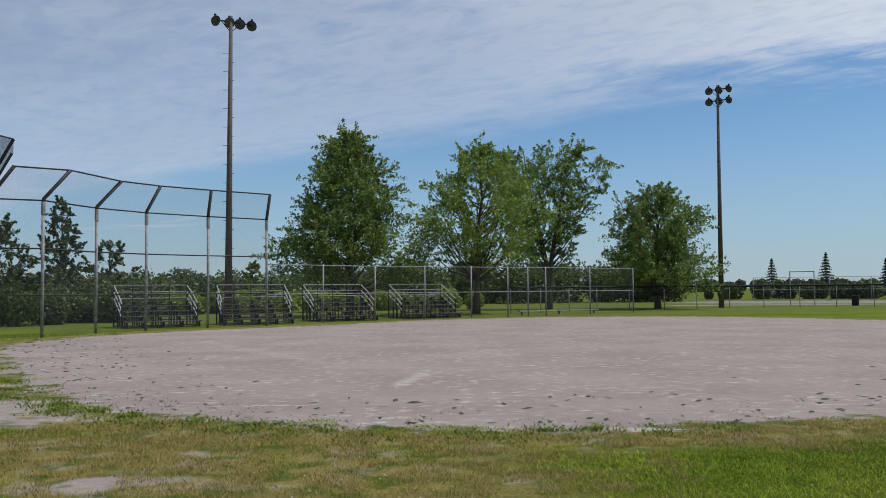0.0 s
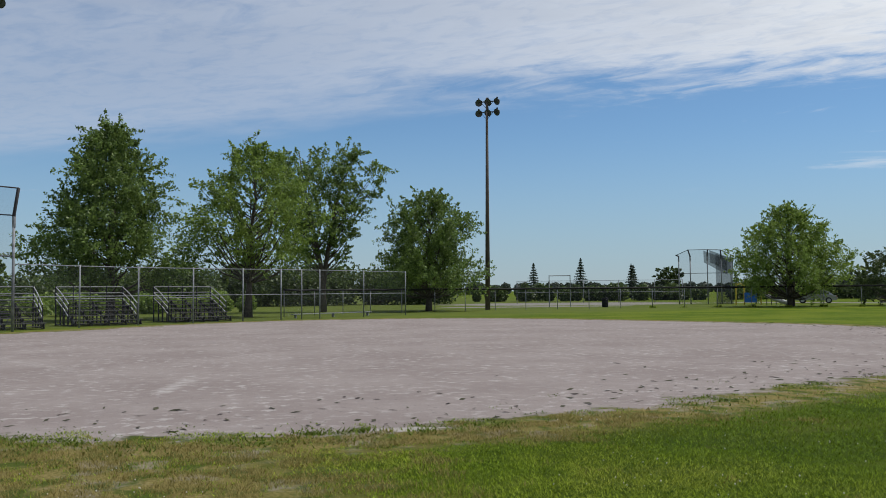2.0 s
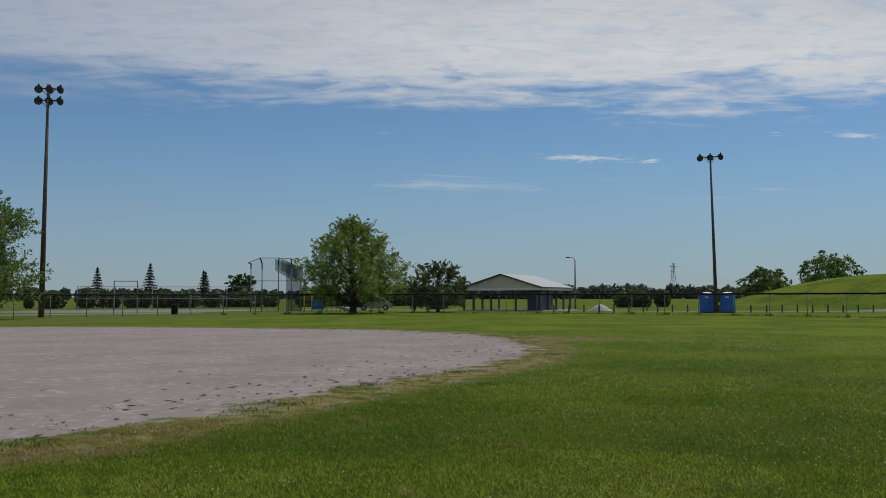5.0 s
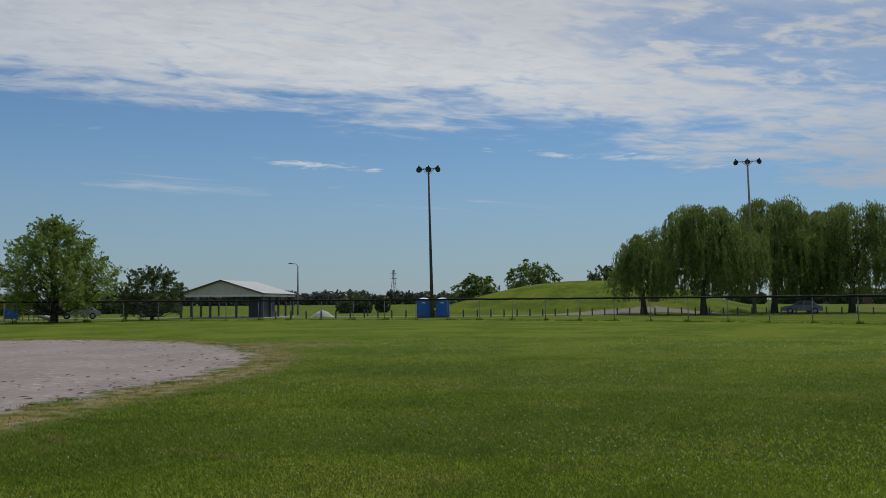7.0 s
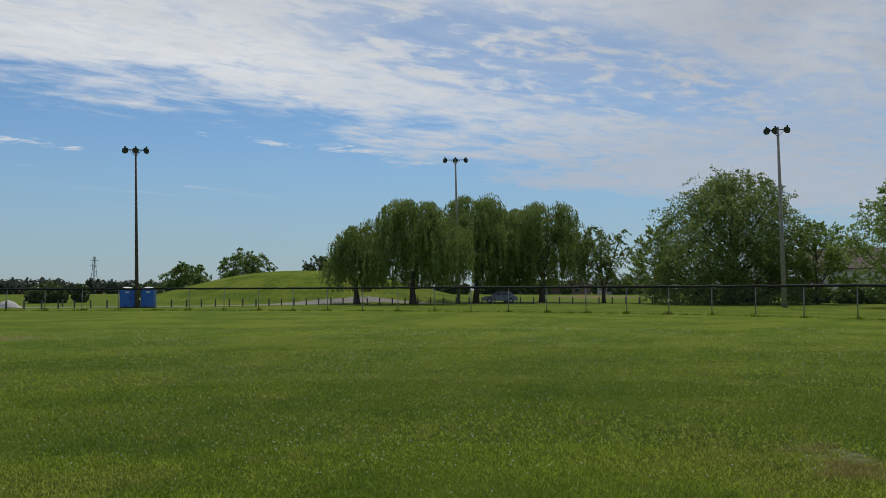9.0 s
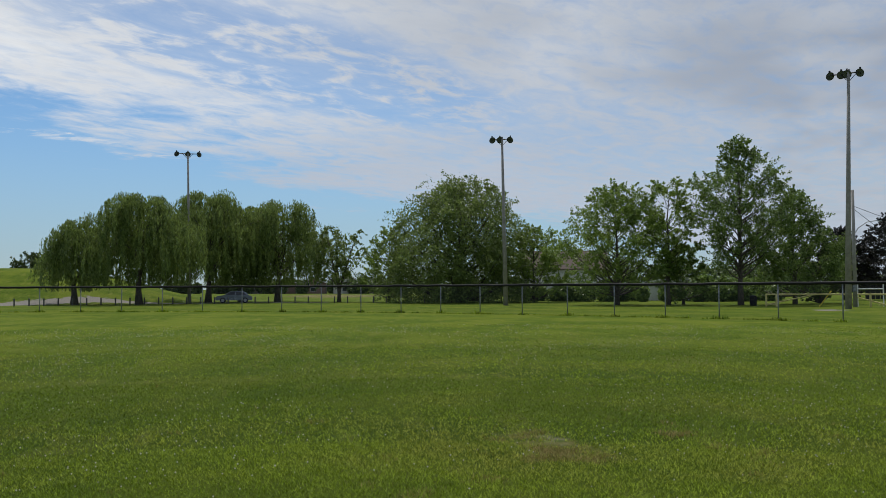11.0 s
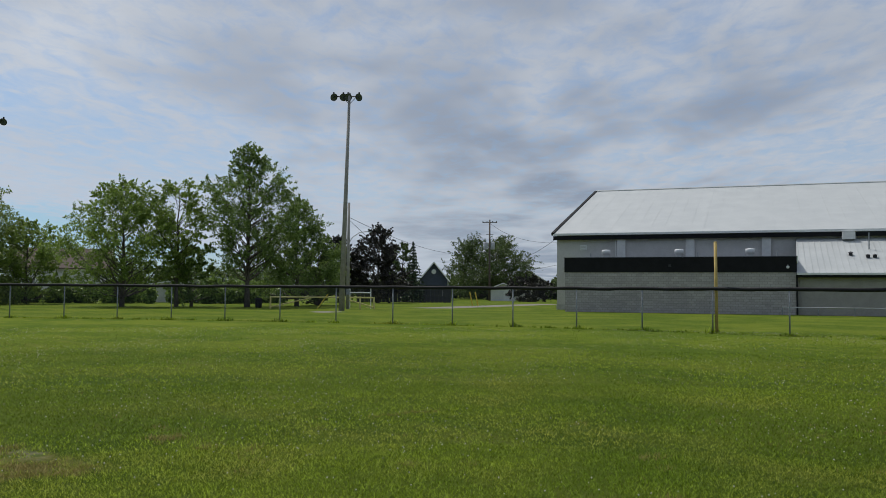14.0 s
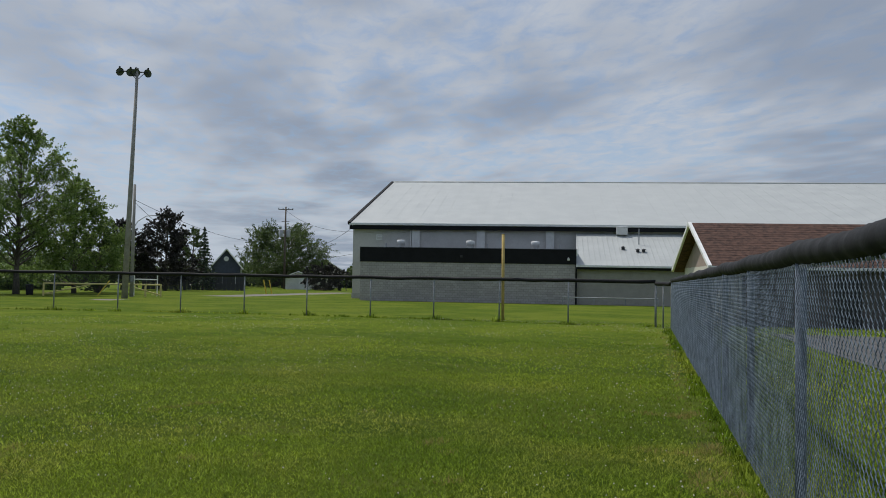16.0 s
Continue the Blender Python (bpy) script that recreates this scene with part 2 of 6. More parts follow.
def ground_material():
    m = Nodes("ground")
    o = m.coord()
    fine = m.noise(26, 4, 0.65, o)
    mid = m.noise(2.4, 4, 0.6, o)
    wide = m.noise(0.22, 3, 0.5, o)
    stretch = m.noise(1.0, 4, 0.6, m.coord((0.35, 1.6, 1)))
    blade = m.noise(90, 3, 0.7, o)
    g = m.mix(m.ramp(mid, 0.3, 0.7), (0.058, 0.102, 0.008), (0.112, 0.160, 0.015))
    g = m.mix(m.ramp(wide, 0.42, 0.60, 0.0, 0.8), g, (0.155, 0.192, 0.020))
    g = m.mix(m.ramp(blade, 0.35, 0.7, 0.0, 0.5), g, (0.048, 0.082, 0.004))
    g = m.mix(m.ramp(stretch, 0.52, 0.68, 0.0, 0.6), g, (0.178, 0.192, 0.036))
    # thatch under the near blades, with the shade of their gaps darkened into the colour
    g = m.mix(m.attr("thatch_shade"), g, m.mix(1.0, g, (0.50, 0.53, 0.55), "MULTIPLY"))
    g = m.mix(m.math("MULTIPLY", m.attr("rough"), m.ramp(mid, 0.35, 0.6, 0.5, 0.95)), g, (0.105, 0.130, 0.030))
    # dried grass
    dry = m.mix(m.ramp(fine, 0.3, 0.7), (0.120, 0.100, 0.030), (0.270, 0.220, 0.085))
    dry = m.mix(m.ramp(m.noise(1.5, 5, 0.65, o), 0.51, 0.62, 0.0, 0.8), dry, (0.275, 0.240, 0.190))
    dry = m.mix(m.ramp(mid, 0.45, 0.62, 0.0, 0.9), dry, (0.055, 0.085, 0.014))
    d = m.math("ADD", m.attr("dry"), m.math("MULTIPLY", m.math("SUBTRACT", mid, 0.5), 0.9))
    g = m.mix(m.ramp(d, 0.30, 0.75), g, dry)
    # stone dust of the infield
    dust = m.mix(m.ramp(m.noise(0.35, 5, 0.62, o), 0.35, 0.65), (0.262, 0.220, 0.207), (0.322, 0.278, 0.262))
    dust = m.mix(m.ramp(fine, 0.3, 0.75, 0.0, 0.5), dust, (0.215, 0.188, 0.178))
    speck = m.noise(4.5, 5, 0.72, o)
    dust = m.mix(m.math("MULTIPLY", m.ramp(speck, 0.52, 0.62, 0.0, 0.85), m.ramp(m.noise(0.6, 3, 0.6, o), 0.38, 0.62, 0.25, 1.0)), dust, (0.460, 0.430, 0.410))
    dust = m.mix(m.ramp(m.noise(9, 5, 0.75, o), 0.56, 0.66, 0.0, 0.7), dust, (0.150, 0.132, 0.124))
    dust = m.mix(m.math("MULTIPLY", m.ramp(m.noise(5, 4, 0.7, o), 0.66, 0.72), m.ramp(m.attr("infield"), 0.0, 3.5, 1.0, 0.1)), dust, (0.050, 0.046, 0.030))
    e = m.math("ADD", m.attr("infield"), m.math("MULTIPLY", m.math("SUBTRACT", m.noise(1.1, 5, 0.65, o), 0.5), 3.6))
    colour = m.mix(m.ramp(e, -0.25, 0.25), g, dust)
    chalk = m.math("ADD", m.attr("chalk"), m.math("MULTIPLY", m.math("SUBTRACT", m.noise(4, 5, 0.7, o), 0.5), 1.6))
    colour = m.mix(m.ramp(chalk, 0.7, 1.3, 0.0, 0.7), colour, (0.46, 0.43, 0.41))
    grit = m.math("ADD", m.attr("gravel"), m.math("MULTIPLY", m.math("SUBTRACT", m.noise(1.2, 4, 0.6, o), 0.5), 1.3))
    colour = m.mix(m.ramp(grit, 0.4, 0.6), colour, m.mix(fine, (0.20, 0.185, 0.165), (0.27, 0.255, 0.235)))
    m.bump(m.math("ADD", m.math("MULTIPLY", blade, 0.5), m.math("MULTIPLY", fine, 0.5)), 0.5, 0.03)
    return m.set(colour, 0.95, 0.0, 0.04)


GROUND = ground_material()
GALV = plain("galvanised_steel", (0.15, 0.165, 0.18), (0.34, 0.355, 0.37), 4, 0.65, 0.25)
BRIGHT = plain("bright_aluminium", (0.32, 0.33, 0.34), (0.44, 0.45, 0.46), 4, 0.6, 0.3)
BLACK = plain("black_plastic_tube", (0.008, 0.008, 0.009), (0.020, 0.020, 0.022), 9, 0.7, 0, 0.2, 0.2)
DARK_STEEL = plain("dark_steel", (0.018, 0.019, 0.022), (0.045, 0.045, 0.050), 4, 0.6, 0.3)
RAIL = plain("dull_rail", (0.17, 0.175, 0.18), (0.28, 0.285, 0.29), 4, 0.7, 0.2)
WEATHERED = plain("weathered_plank", (0.062, 0.060, 0.058), (0.125, 0.122, 0.118), 6, 0.8, 0, 0.3)
POLE_WOOD = plain("pole_wood", (0.070, 0.054, 0.044), (0.125, 0.100, 0.082), 3, 0.85, 0, 0.4)
POLE_GREY = plain("pale_concrete_pole", (0.22, 0.205, 0.185), (0.33, 0.31, 0.285), 3, 0.85, 0, 0.2)
LAMP_BODY = plain("lamp_housing", (0.020, 0.021, 0.023), (0.045, 0.046, 0.050), 7, 0.45, 0.4)
LENS = plain("lamp_glass", (0.045, 0.05, 0.058), (0.09, 0.10, 0.112), 12, 0.2, 0.0)
BARK = plain("bark", (0.050, 0.042, 0.034), (0.120, 0.102, 0.082), 5, 0.95, 0, 0.6)
WHITE = plain("white_paint", (0.66, 0.66, 0.65), (0.78, 0.78, 0.77), 2, 0.6)
CREAM = plain("cream_siding", (0.52, 0.49, 0.43), (0.62, 0.59, 0.52), 2, 0.7)
ROOF_WHITE = plain("white_metal_roof", (0.395, 0.415, 0.410), (0.455, 0.475, 0.468), 0.6, 0.5, 0.0)
YELLOW = plain("yellow_paint", (0.55, 0.40, 0.03), (0.66, 0.50, 0.06), 4, 0.5)
BLUE = plain("blue_plastic", (0.012, 0.12, 0.52), (0.02, 0.16, 0.62), 3, 0.45)
RED = plain("red_plastic", (0.30, 0.05, 0.04), (0.4, 0.08, 0.05), 3, 0.5)
DARK_TRIM = plain("black_fascia", (0.007, 0.007, 0.008), (0.016, 0.016, 0.018), 1.5, 0.8, 0, 0, 0.2)
GLASS_DARK = plain("dark_glass", (0.02, 0.024, 0.03), (0.035, 0.04, 0.05), 2, 0.1)
NAVY = plain("navy_siding", (0.034, 0.042, 0.070), (0.056, 0.066, 0.100), 2, 0.7)
ASPHALT = plain("asphalt", (0.055, 0.055, 0.057), (0.10, 0.10, 0.102), 1.2, 0.95, 0, 0.3)
CONCRETE = plain("concrete", (0.38, 0.37, 0.35), (0.48, 0.47, 0.45), 1.5, 0.9, 0, 0.2)
SHINGLE = plain("brown_shingles", (0.040, 0.024, 0.019), (0.125, 0.072, 0.056), 4, 0.95, 0, 0.6, 0.2)
GREY_ROOF = plain("grey_shingles", (0.14, 0.13, 0.125), (0.22, 0.20, 0.19), 3, 0.95, 0, 0.4)
TAN = plain("pinkish_brown_panel", (0.27, 0.205, 0.175), (0.35, 0.275, 0.235), 2, 0.85)
STUCCO = plain("grey_wall_panel", (0.490, 0.465, 0.442), (0.570, 0.545, 0.520), 0.8, 0.85, 0, 0.1)
STUCCO_PALE = plain("pale_pilaster", (0.60, 0.59, 0.57), (0.70, 0.69, 0.67), 1.5, 0.85)
NET = netting("chain_link_far", (0.10, 0.108, 0.118), 0.078)
NET_DENSE = netting("chain_link_backstop", (0.070, 0.080, 0.105), 0.14)
NET_HOOD = netting("chain_link_hood", (0.045, 0.05, 0.06), 0.62)
LEAF_A = leaf_material("leaves_deep_green", (0.028, 0.062, 0.015), (0.245, 0.350, 0.082), through_light=0.36)
LEAF_B = leaf_material("leaves_light_green", (0.050, 0.100, 0.018), (0.300, 0.410, 0.080), through_light=0.42)
LEAF_W = leaf_material("leaves_willow", (0.046, 0.084, 0.020), (0.265, 0.345, 0.085), through_light=0.40)
LEAF_D = leaf_material("leaves_dull_green", (0.032, 0.058, 0.018), (0.120, 0.168, 0.048))
LEAF_P = leaf_material("leaves_purple", (0.012, 0.013, 0.011), (0.036, 0.032, 0.026), through_light=0.15)
# horizon trees: the haze of distance is mixed into this grey-green leaf colour
LEAF_HAZE = leaf_material("leaves_far_haze_tint", (0.050, 0.068, 0.052), (0.105, 0.128, 0.090), through_light=0.3)
NEEDLE = leaf_material("needles", (0.014, 0.032, 0.016), (0.040, 0.070, 0.032), through_light=0.1)
BLADE = leaf_material("grass_blades", (0.055, 0.098, 0.007), (0.355, 0.465, 0.040), (0.420, 0.435, 0.078), through_light=0.14, gloss=0.04)
BLADE_DRY = leaf_material("dry_blades", (0.130, 0.115, 0.026), (0.370, 0.300, 0.110), through_light=0.2, gloss=0.04)


def block_material():
    m = Nodes("concrete_blocks")
    b = m.nt.nodes.new("ShaderNodeTexBrick")
    c = m.nt.nodes.new("ShaderNodeTexCoord")
    m.nt.links.new(c.outputs["UV"], b.inputs["Vector"])
    b.inputs["Scale"].default_value = 1.0
    b.inputs["Brick Width"].default_value, b.inputs["Row Height"].default_value, b.inputs["Mortar Size"].default_value = 0.40, 0.20, 0.012
    b.inputs["Color1"].default_value, b.inputs["Color2"].default_value = (0.365, 0.336, 0.320, 1), (0.455, 0.420, 0.400, 1)
    b.inputs["Mortar"].default_value = (0.250, 0.230, 0.220, 1)
    stain = m.ramp(m.noise(0.35, 4), 0.35, 0.7, 0.0, 0.3)
    m.bump(b.outputs["Fac"], -0.4, 0.01)
    return m.set(m.mix(stain, b.outputs["Color"], (0.20, 0.19, 0.185)), 0.95, 0, 0.2)


BLOCKS = block_material()


# ---- mesh helpers ----
class Shape:
    """Gathers boxes, tubes and faces into one mesh."""

    def __init__(self):
        self.v, self.f = [], []

    def add(self, verts, faces):
        n = len(self.v)
        self.v += [tuple(p) for p in verts]
        self.f += [tuple(i + n for i in q) for q in faces]
        return self

    def box(self, size, m=None, bevel=0.0):
        m = m or Matrix.Identity(4)
        if bevel:
            bm = bmesh.new()
            bmesh.ops.create_cube(bm, size=1, matrix=m @ Matrix.Diagonal((*size, 1)))
            bmesh.ops.bevel(bm, geom=bm.edges[:], offset=bevel, segments=2, affect="EDGES")
            bm.verts.index_update()
            self.add([p.co for p in bm.verts], [[q.index for q in f.verts] for f in bm.faces])
            bm.free()
            return self
        x, y, z = (s / 2 for s in size)
        pts = [m @ Vector(p) for p in ((-x, -y, -z), (x, -y, -z), (x, y, -z), (-x, y, -z), (-x, -y, z), (x, -y, z), (x, y, z), (-x, y, z))]
        return self.add(pts, ((0, 3, 2, 1), (4, 5, 6, 7), (0, 1, 5, 4), (1, 2, 6, 5), (2, 3, 7, 6), (3, 0, 4, 7)))

    def tube(self, pts, radii, seg=8, cap=True):
        pts = [Vector(p) for p in pts]
        if isinstance(radii, (int, float)):
            radii = [radii] * len(pts)
        ring, side = [], None
        for i, p in enumerate(pts):
            d = (pts[min(i + 1, len(pts) - 1)] - pts[max(i - 1, 0)]).normalized()
            if side is None:
                side = d.orthogonal().normalized()
            side = (side - d * side.dot(d)).normalized()
            up = d.cross(side)
            ring += [p + (side * math.cos(a) + up * math.sin(a)) * radii[i] for a in (2 * math.pi * k / seg for k in range(seg))]
        faces = [(i * seg + k, i * seg + (k + 1) % seg, (i + 1) * seg + (k + 1) % seg, (i + 1) * seg + k) for i in range(len(pts) - 1) for k in range(seg)]
        if cap:
            faces += [tuple(range(seg))[::-1], tuple(range((len(pts) - 1) * seg, len(pts) * seg))]
        return self.add(ring, faces)

    def lathe(self, profile, m, seg=14):
        """A turned form: (radius, height) along m's z."""
        v = [m @ Vector((r * math.cos(2 * math.pi * k / seg), r * math.sin(2 * math.pi * k / seg), h)) for r, h in profile for k in range(seg)]
        f = [(i * seg + k, i * seg + (k + 1) % seg, (i + 1) * seg + (k + 1) % seg, (i + 1) * seg + k) for i in range(len(profile) - 1) for k in range(seg)]
        return self.add(v, f)

    def face(self, *pts):
        return self.add(pts, (tuple(range(len(pts))),))

    def mesh(self, name, mat, smooth=False):
        me = bpy.data.meshes.new(name)
        me.from_pydata(self.v, [], self.f)
        me.materials.append(mat)
        if smooth:
            me.polygons.foreach_set("use_smooth", [True] * len(me.polygons))
        me.update()
        return me


def part(name, shape, mat, parent=None, label="", smooth=False):
    ob = new(name, shape.mesh(name, mat, smooth))
    if parent:
        ob.parent = parent
    if label:
        ob["label"] = label
    return ob


def empty(name, m, label, category, group="", kind=""):
    ob = new(name)
    ob.matrix_world = m
    ob.matrix_basis = m
    return tagged(ob, label, category, group, kind)


def many_quads(name, corners, mat):
    """One mesh from an array of quads or triangles, (n, 3 or 4, 3)."""
    n, k, _ = corners.shape
    me = bpy.data.meshes.new(name)
    me.vertices.add(n * k)
    me.vertices.foreach_set("co", corners.astype(np.float32).ravel())
    me.loops.add(n * k)
    me.loops.foreach_set("vertex_index", np.arange(n * k, dtype=np.int32))
    me.polygons.add(n)
    me.polygons.foreach_set("loop_start", np.arange(0, n * k, k, dtype=np.int32))
    me.polygons.foreach_set("loop_total", np.full(n, k, dtype=np.int32))
    me.materials.append(mat)
    me.update(calc_edges=True)
    return me


# ---- ground ----
# the infield: a rough round of stone dust, its edge as a distance from the centre by direction
IC = (5.3, 31.0)


def infield_radius(a):
    r = 19.63
    for k, (p, q) in enumerate(((1.11, -0.34), (-0.14, 1.02), (-0.05, -0.56), (0.71, -0.77), (-0.25, 0.11), (0.24, 0.09), (0.14, -0.05)), 1):
        r = r + p * np.cos(k * a) + q * np.sin(k * a)
    return r


def infield_inside(x, y):
    dx, dy = x - IC[0], y - IC[1]
    return infield_radius(np.arctan2(dy, dx)) - np.hypot(dx, dy)


def blob(x, y, cx, cy, rx, ry, turn=0.0):
    c, s = math.cos(turn), math.sin(turn)
    u, v = (x - cx) * c + (y - cy) * s, -(x - cx) * s + (y - cy) * c
    return np.clip(1.4 - np.hypot(u / rx, v / ry), 0, 1)


def segment(x, y, ax, ay, bx, by, w):
    t = np.clip(((x - ax) * (bx - ax) + (y - ay) * (by - ay)) / ((bx - ax) ** 2 + (by - ay) ** 2), 0, 1)
    return np.clip(1.5 - np.hypot(x - ax - t * (bx - ax), y - ay - t * (by - ay)) / w, 0, 1)


HILL = (124.0, 43.2, 30.0, 4.6)


def height_at(x, y):
    r = np.clip(np.hypot(x - HILL[0], y - HILL[1]) / HILL[2], 0, 1)
    return HILL[3] * (0.5 + 0.5 * np.cos(math.pi * r ** 1.2)) + 0 * x


def dryness(x, y):
    edge = infield_inside(x, y)
    d = np.clip(1.0 - np.abs(edge + 0.7) / 1.7, 0, 1) * 0.92
    d = np.maximum(d, 0.95 * blob(x, y, -2.6, 8.2, 4.6, 2.6, -0.25))
    d = np.maximum(d, 0.95 * blob(x, y, 25.8, 22.4, 2.3, 4.0, 0.5))
    d = np.maximum(d, 0.55 * blob(x, y, 9.0, -2.3, 1.6, 0.7, 0.3))
    d = np.maximum(d, 0.42 * segment(x, y, 1.9, -5.6, 13.1, -30.7, 0.28))
    d = np.maximum(d, 0.95 * blob(x, y, 205.0, 0.0, 50.0, 13.0))
    return d


def build_ground():
    near = np.concatenate([np.linspace(0.3, 6, 10), np.geomspace(6.2, 92, 190), np.linspace(93.5, 156, 42), np.geomspace(160, 4500, 30)])
    seg = 720
    a = np.arange(seg) * 2 * math.pi / seg
    x = np.concatenate([[0.0], np.outer(near, np.cos(a)).ravel()])
    y = np.concatenate([[0.0], np.outer(near, np.sin(a)).ravel()])
    z = height_at(x, y)
    co = np.stack([x, y, z], 1)
    idx = np.arange(len(near) * seg).reshape(len(near), seg) + 1
    nxt = np.roll(idx, -1, 1)
    quads = np.stack([idx[:-1], idx[1:], nxt[1:], nxt[:-1]], -1).reshape(-1, 4)
    tris = [(0, int(idx[0, k]), int(nxt[0, k])) for k in range(seg)]
    me = bpy.data.meshes.new("ground")
    me.from_pydata(co.tolist(), [], tris + quads.tolist())
    gravel = np.maximum(0.9 * segment(x, y, 66.5, -53.0, 83.0, -86.0, 2.2), segment(x, y, 62, 94, 79, 57, 2.4))
    gravel = np.maximum(gravel, 0.8 * blob(x, y, 57.0, -34.8, 2.6, 1.5, -0.6))
    gravel = np.maximum(gravel, np.maximum(segment(x, y, 79, 57, 84.5, 43.8, 1.7), segment(x, y, 84.5, 43.8, 93, 38.6, 1.9)))
    gravel = np.maximum(gravel, np.maximum(segment(x, y, 93, 38.6, 105, 27.5, 1.9), segment(x, y, 105, 27.5, 106, 2, 1.6)))
    gravel = np.maximum(gravel, np.maximum(segment(x, y, 24, 84, 40, 82, 2.2), blob(x, y, 42.0, 98.0, 17.0, 12.0, -0.3)))
    bare = np.maximum(blob(x, y, -7.0, 12.0, 2.2, 2.4), 0.74 * blob(x, y, -2.9, 7.7, 0.9, 0.6))
    inner = np.maximum(infield_inside(x, y), (bare - 0.62) * 1.3 - 6 * np.clip(0.35 - bare, 0, 1))
    chalk = np.maximum(1.05 * segment(x, y, -0.8, 15.3, -0.35, 17.4, 0.3), 0.85 * segment(x, y, -8.1, 29.4, -3.0, 20.6, 0.5))
    chalk = np.maximum(chalk, 1.6 * blob(x, y, 2.3, 10.3, 0.6, 0.22, -0.1))
    for key, val in (("infield", inner), ("dry", dryness(x, y)), ("gravel", gravel), ("chalk", chalk), ("thatch_shade", np.clip((34 - np.hypot(x, y)) / 22, 0, 1)), ("rough", np.clip((y - 44 - 0.4 * x) / 8, 0, 1) * np.clip((72 - x) / 25, 0, 1))):
        me.attributes.new(key, "FLOAT", "POINT").data.foreach_set("value", val.astype(np.float32))
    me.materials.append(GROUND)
    me.polygons.foreach_set("use_smooth", [True] * len(me.polygons))
    me.update()
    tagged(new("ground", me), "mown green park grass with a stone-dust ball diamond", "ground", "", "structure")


build_ground()


# ---- trees ----
def leaf_quads(rng, centre, length, width, up_bias=0.35):
    """Small pointed leaves or leaf clumps at the given places."""
    n = len(centre)
    d = rng.normal(size=(n, 3))
    d[:, 2] -= up_bias * 0.6
    d /= np.linalg.norm(d, axis=1)[:, None]
    nrm = rng.normal(size=(n, 3))
    nrm[:, 2] += up_bias * 2
    s = np.cross(d, nrm)
    s /= np.linalg.norm(s, axis=1)[:, None] + 1e-6
    ln = (length * rng.uniform(0.6, 1.3, n))[:, None]
    wd = (width * rng.uniform(0.6, 1.3, n))[:, None]
    return np.stack([centre - d * ln / 2, centre + s * wd / 2, centre + d * ln / 2, centre - s * wd / 2], 1)


# how wide a crown is at each height, from its base to its tip
PROFILES = {
    "spire": ((0, 0.70), (0.12, 0.95), (0.30, 0.92), (0.45, 0.62), (0.70, 0.46), (0.88, 0.26), (1, 0.03)),
    "cone": ((0, 0.80), (0.15, 1.0), (0.40, 0.80), (0.70, 0.50), (0.90, 0.24), (1, 0.04)),
    "dome": ((0, 0.70), (0.18, 1.0), (0.45, 0.88), (0.70, 0.62), (0.90, 0.34), (1, 0.08)),
    "topped": ((0, 0.50), (0.18, 0.82), (0.42, 1.0), (0.62, 0.84), (0.78, 0.52), (0.88, 0.26), (1, 0.12)),
    "vase": ((0, 0.30), (0.25, 0.58), (0.50, 0.80), (0.75, 1.0), (0.92, 0.84), (1, 0.55)),
    "oval": ((0, 0.55), (0.20, 0.92), (0.45, 1.0), (0.70, 0.82), (0.90, 0.48), (1, 0.14)),
    "round": ((0, 0.80), (0.20, 1.0), (0.58, 0.94), (0.82, 0.74), (1, 0.38)),
}


def crown_lobes(rng, h, base, rad, n, shape):
    """Centres and sizes of the leaf masses of a crown."""
    fs, ws = zip(*PROFILES[shape])
    out = []
    for i in range(n):
        f = ((i + 0.5) / n) ** 0.92
        w = float(np.interp(f, fs, ws))
        a = i * 2.39996 + rng.uniform(-0.5, 0.5)
        rr = rad * w * rng.uniform(0.22, 0.86)
        size = rad * rng.uniform(0.16, 0.30) * (0.55 + 0.45 * w)
        out.append((rr * math.cos(a), rr * math.sin(a), base + (h - base) * (0.03 + 0.86 * f) - size * 0.35, size))
    return out


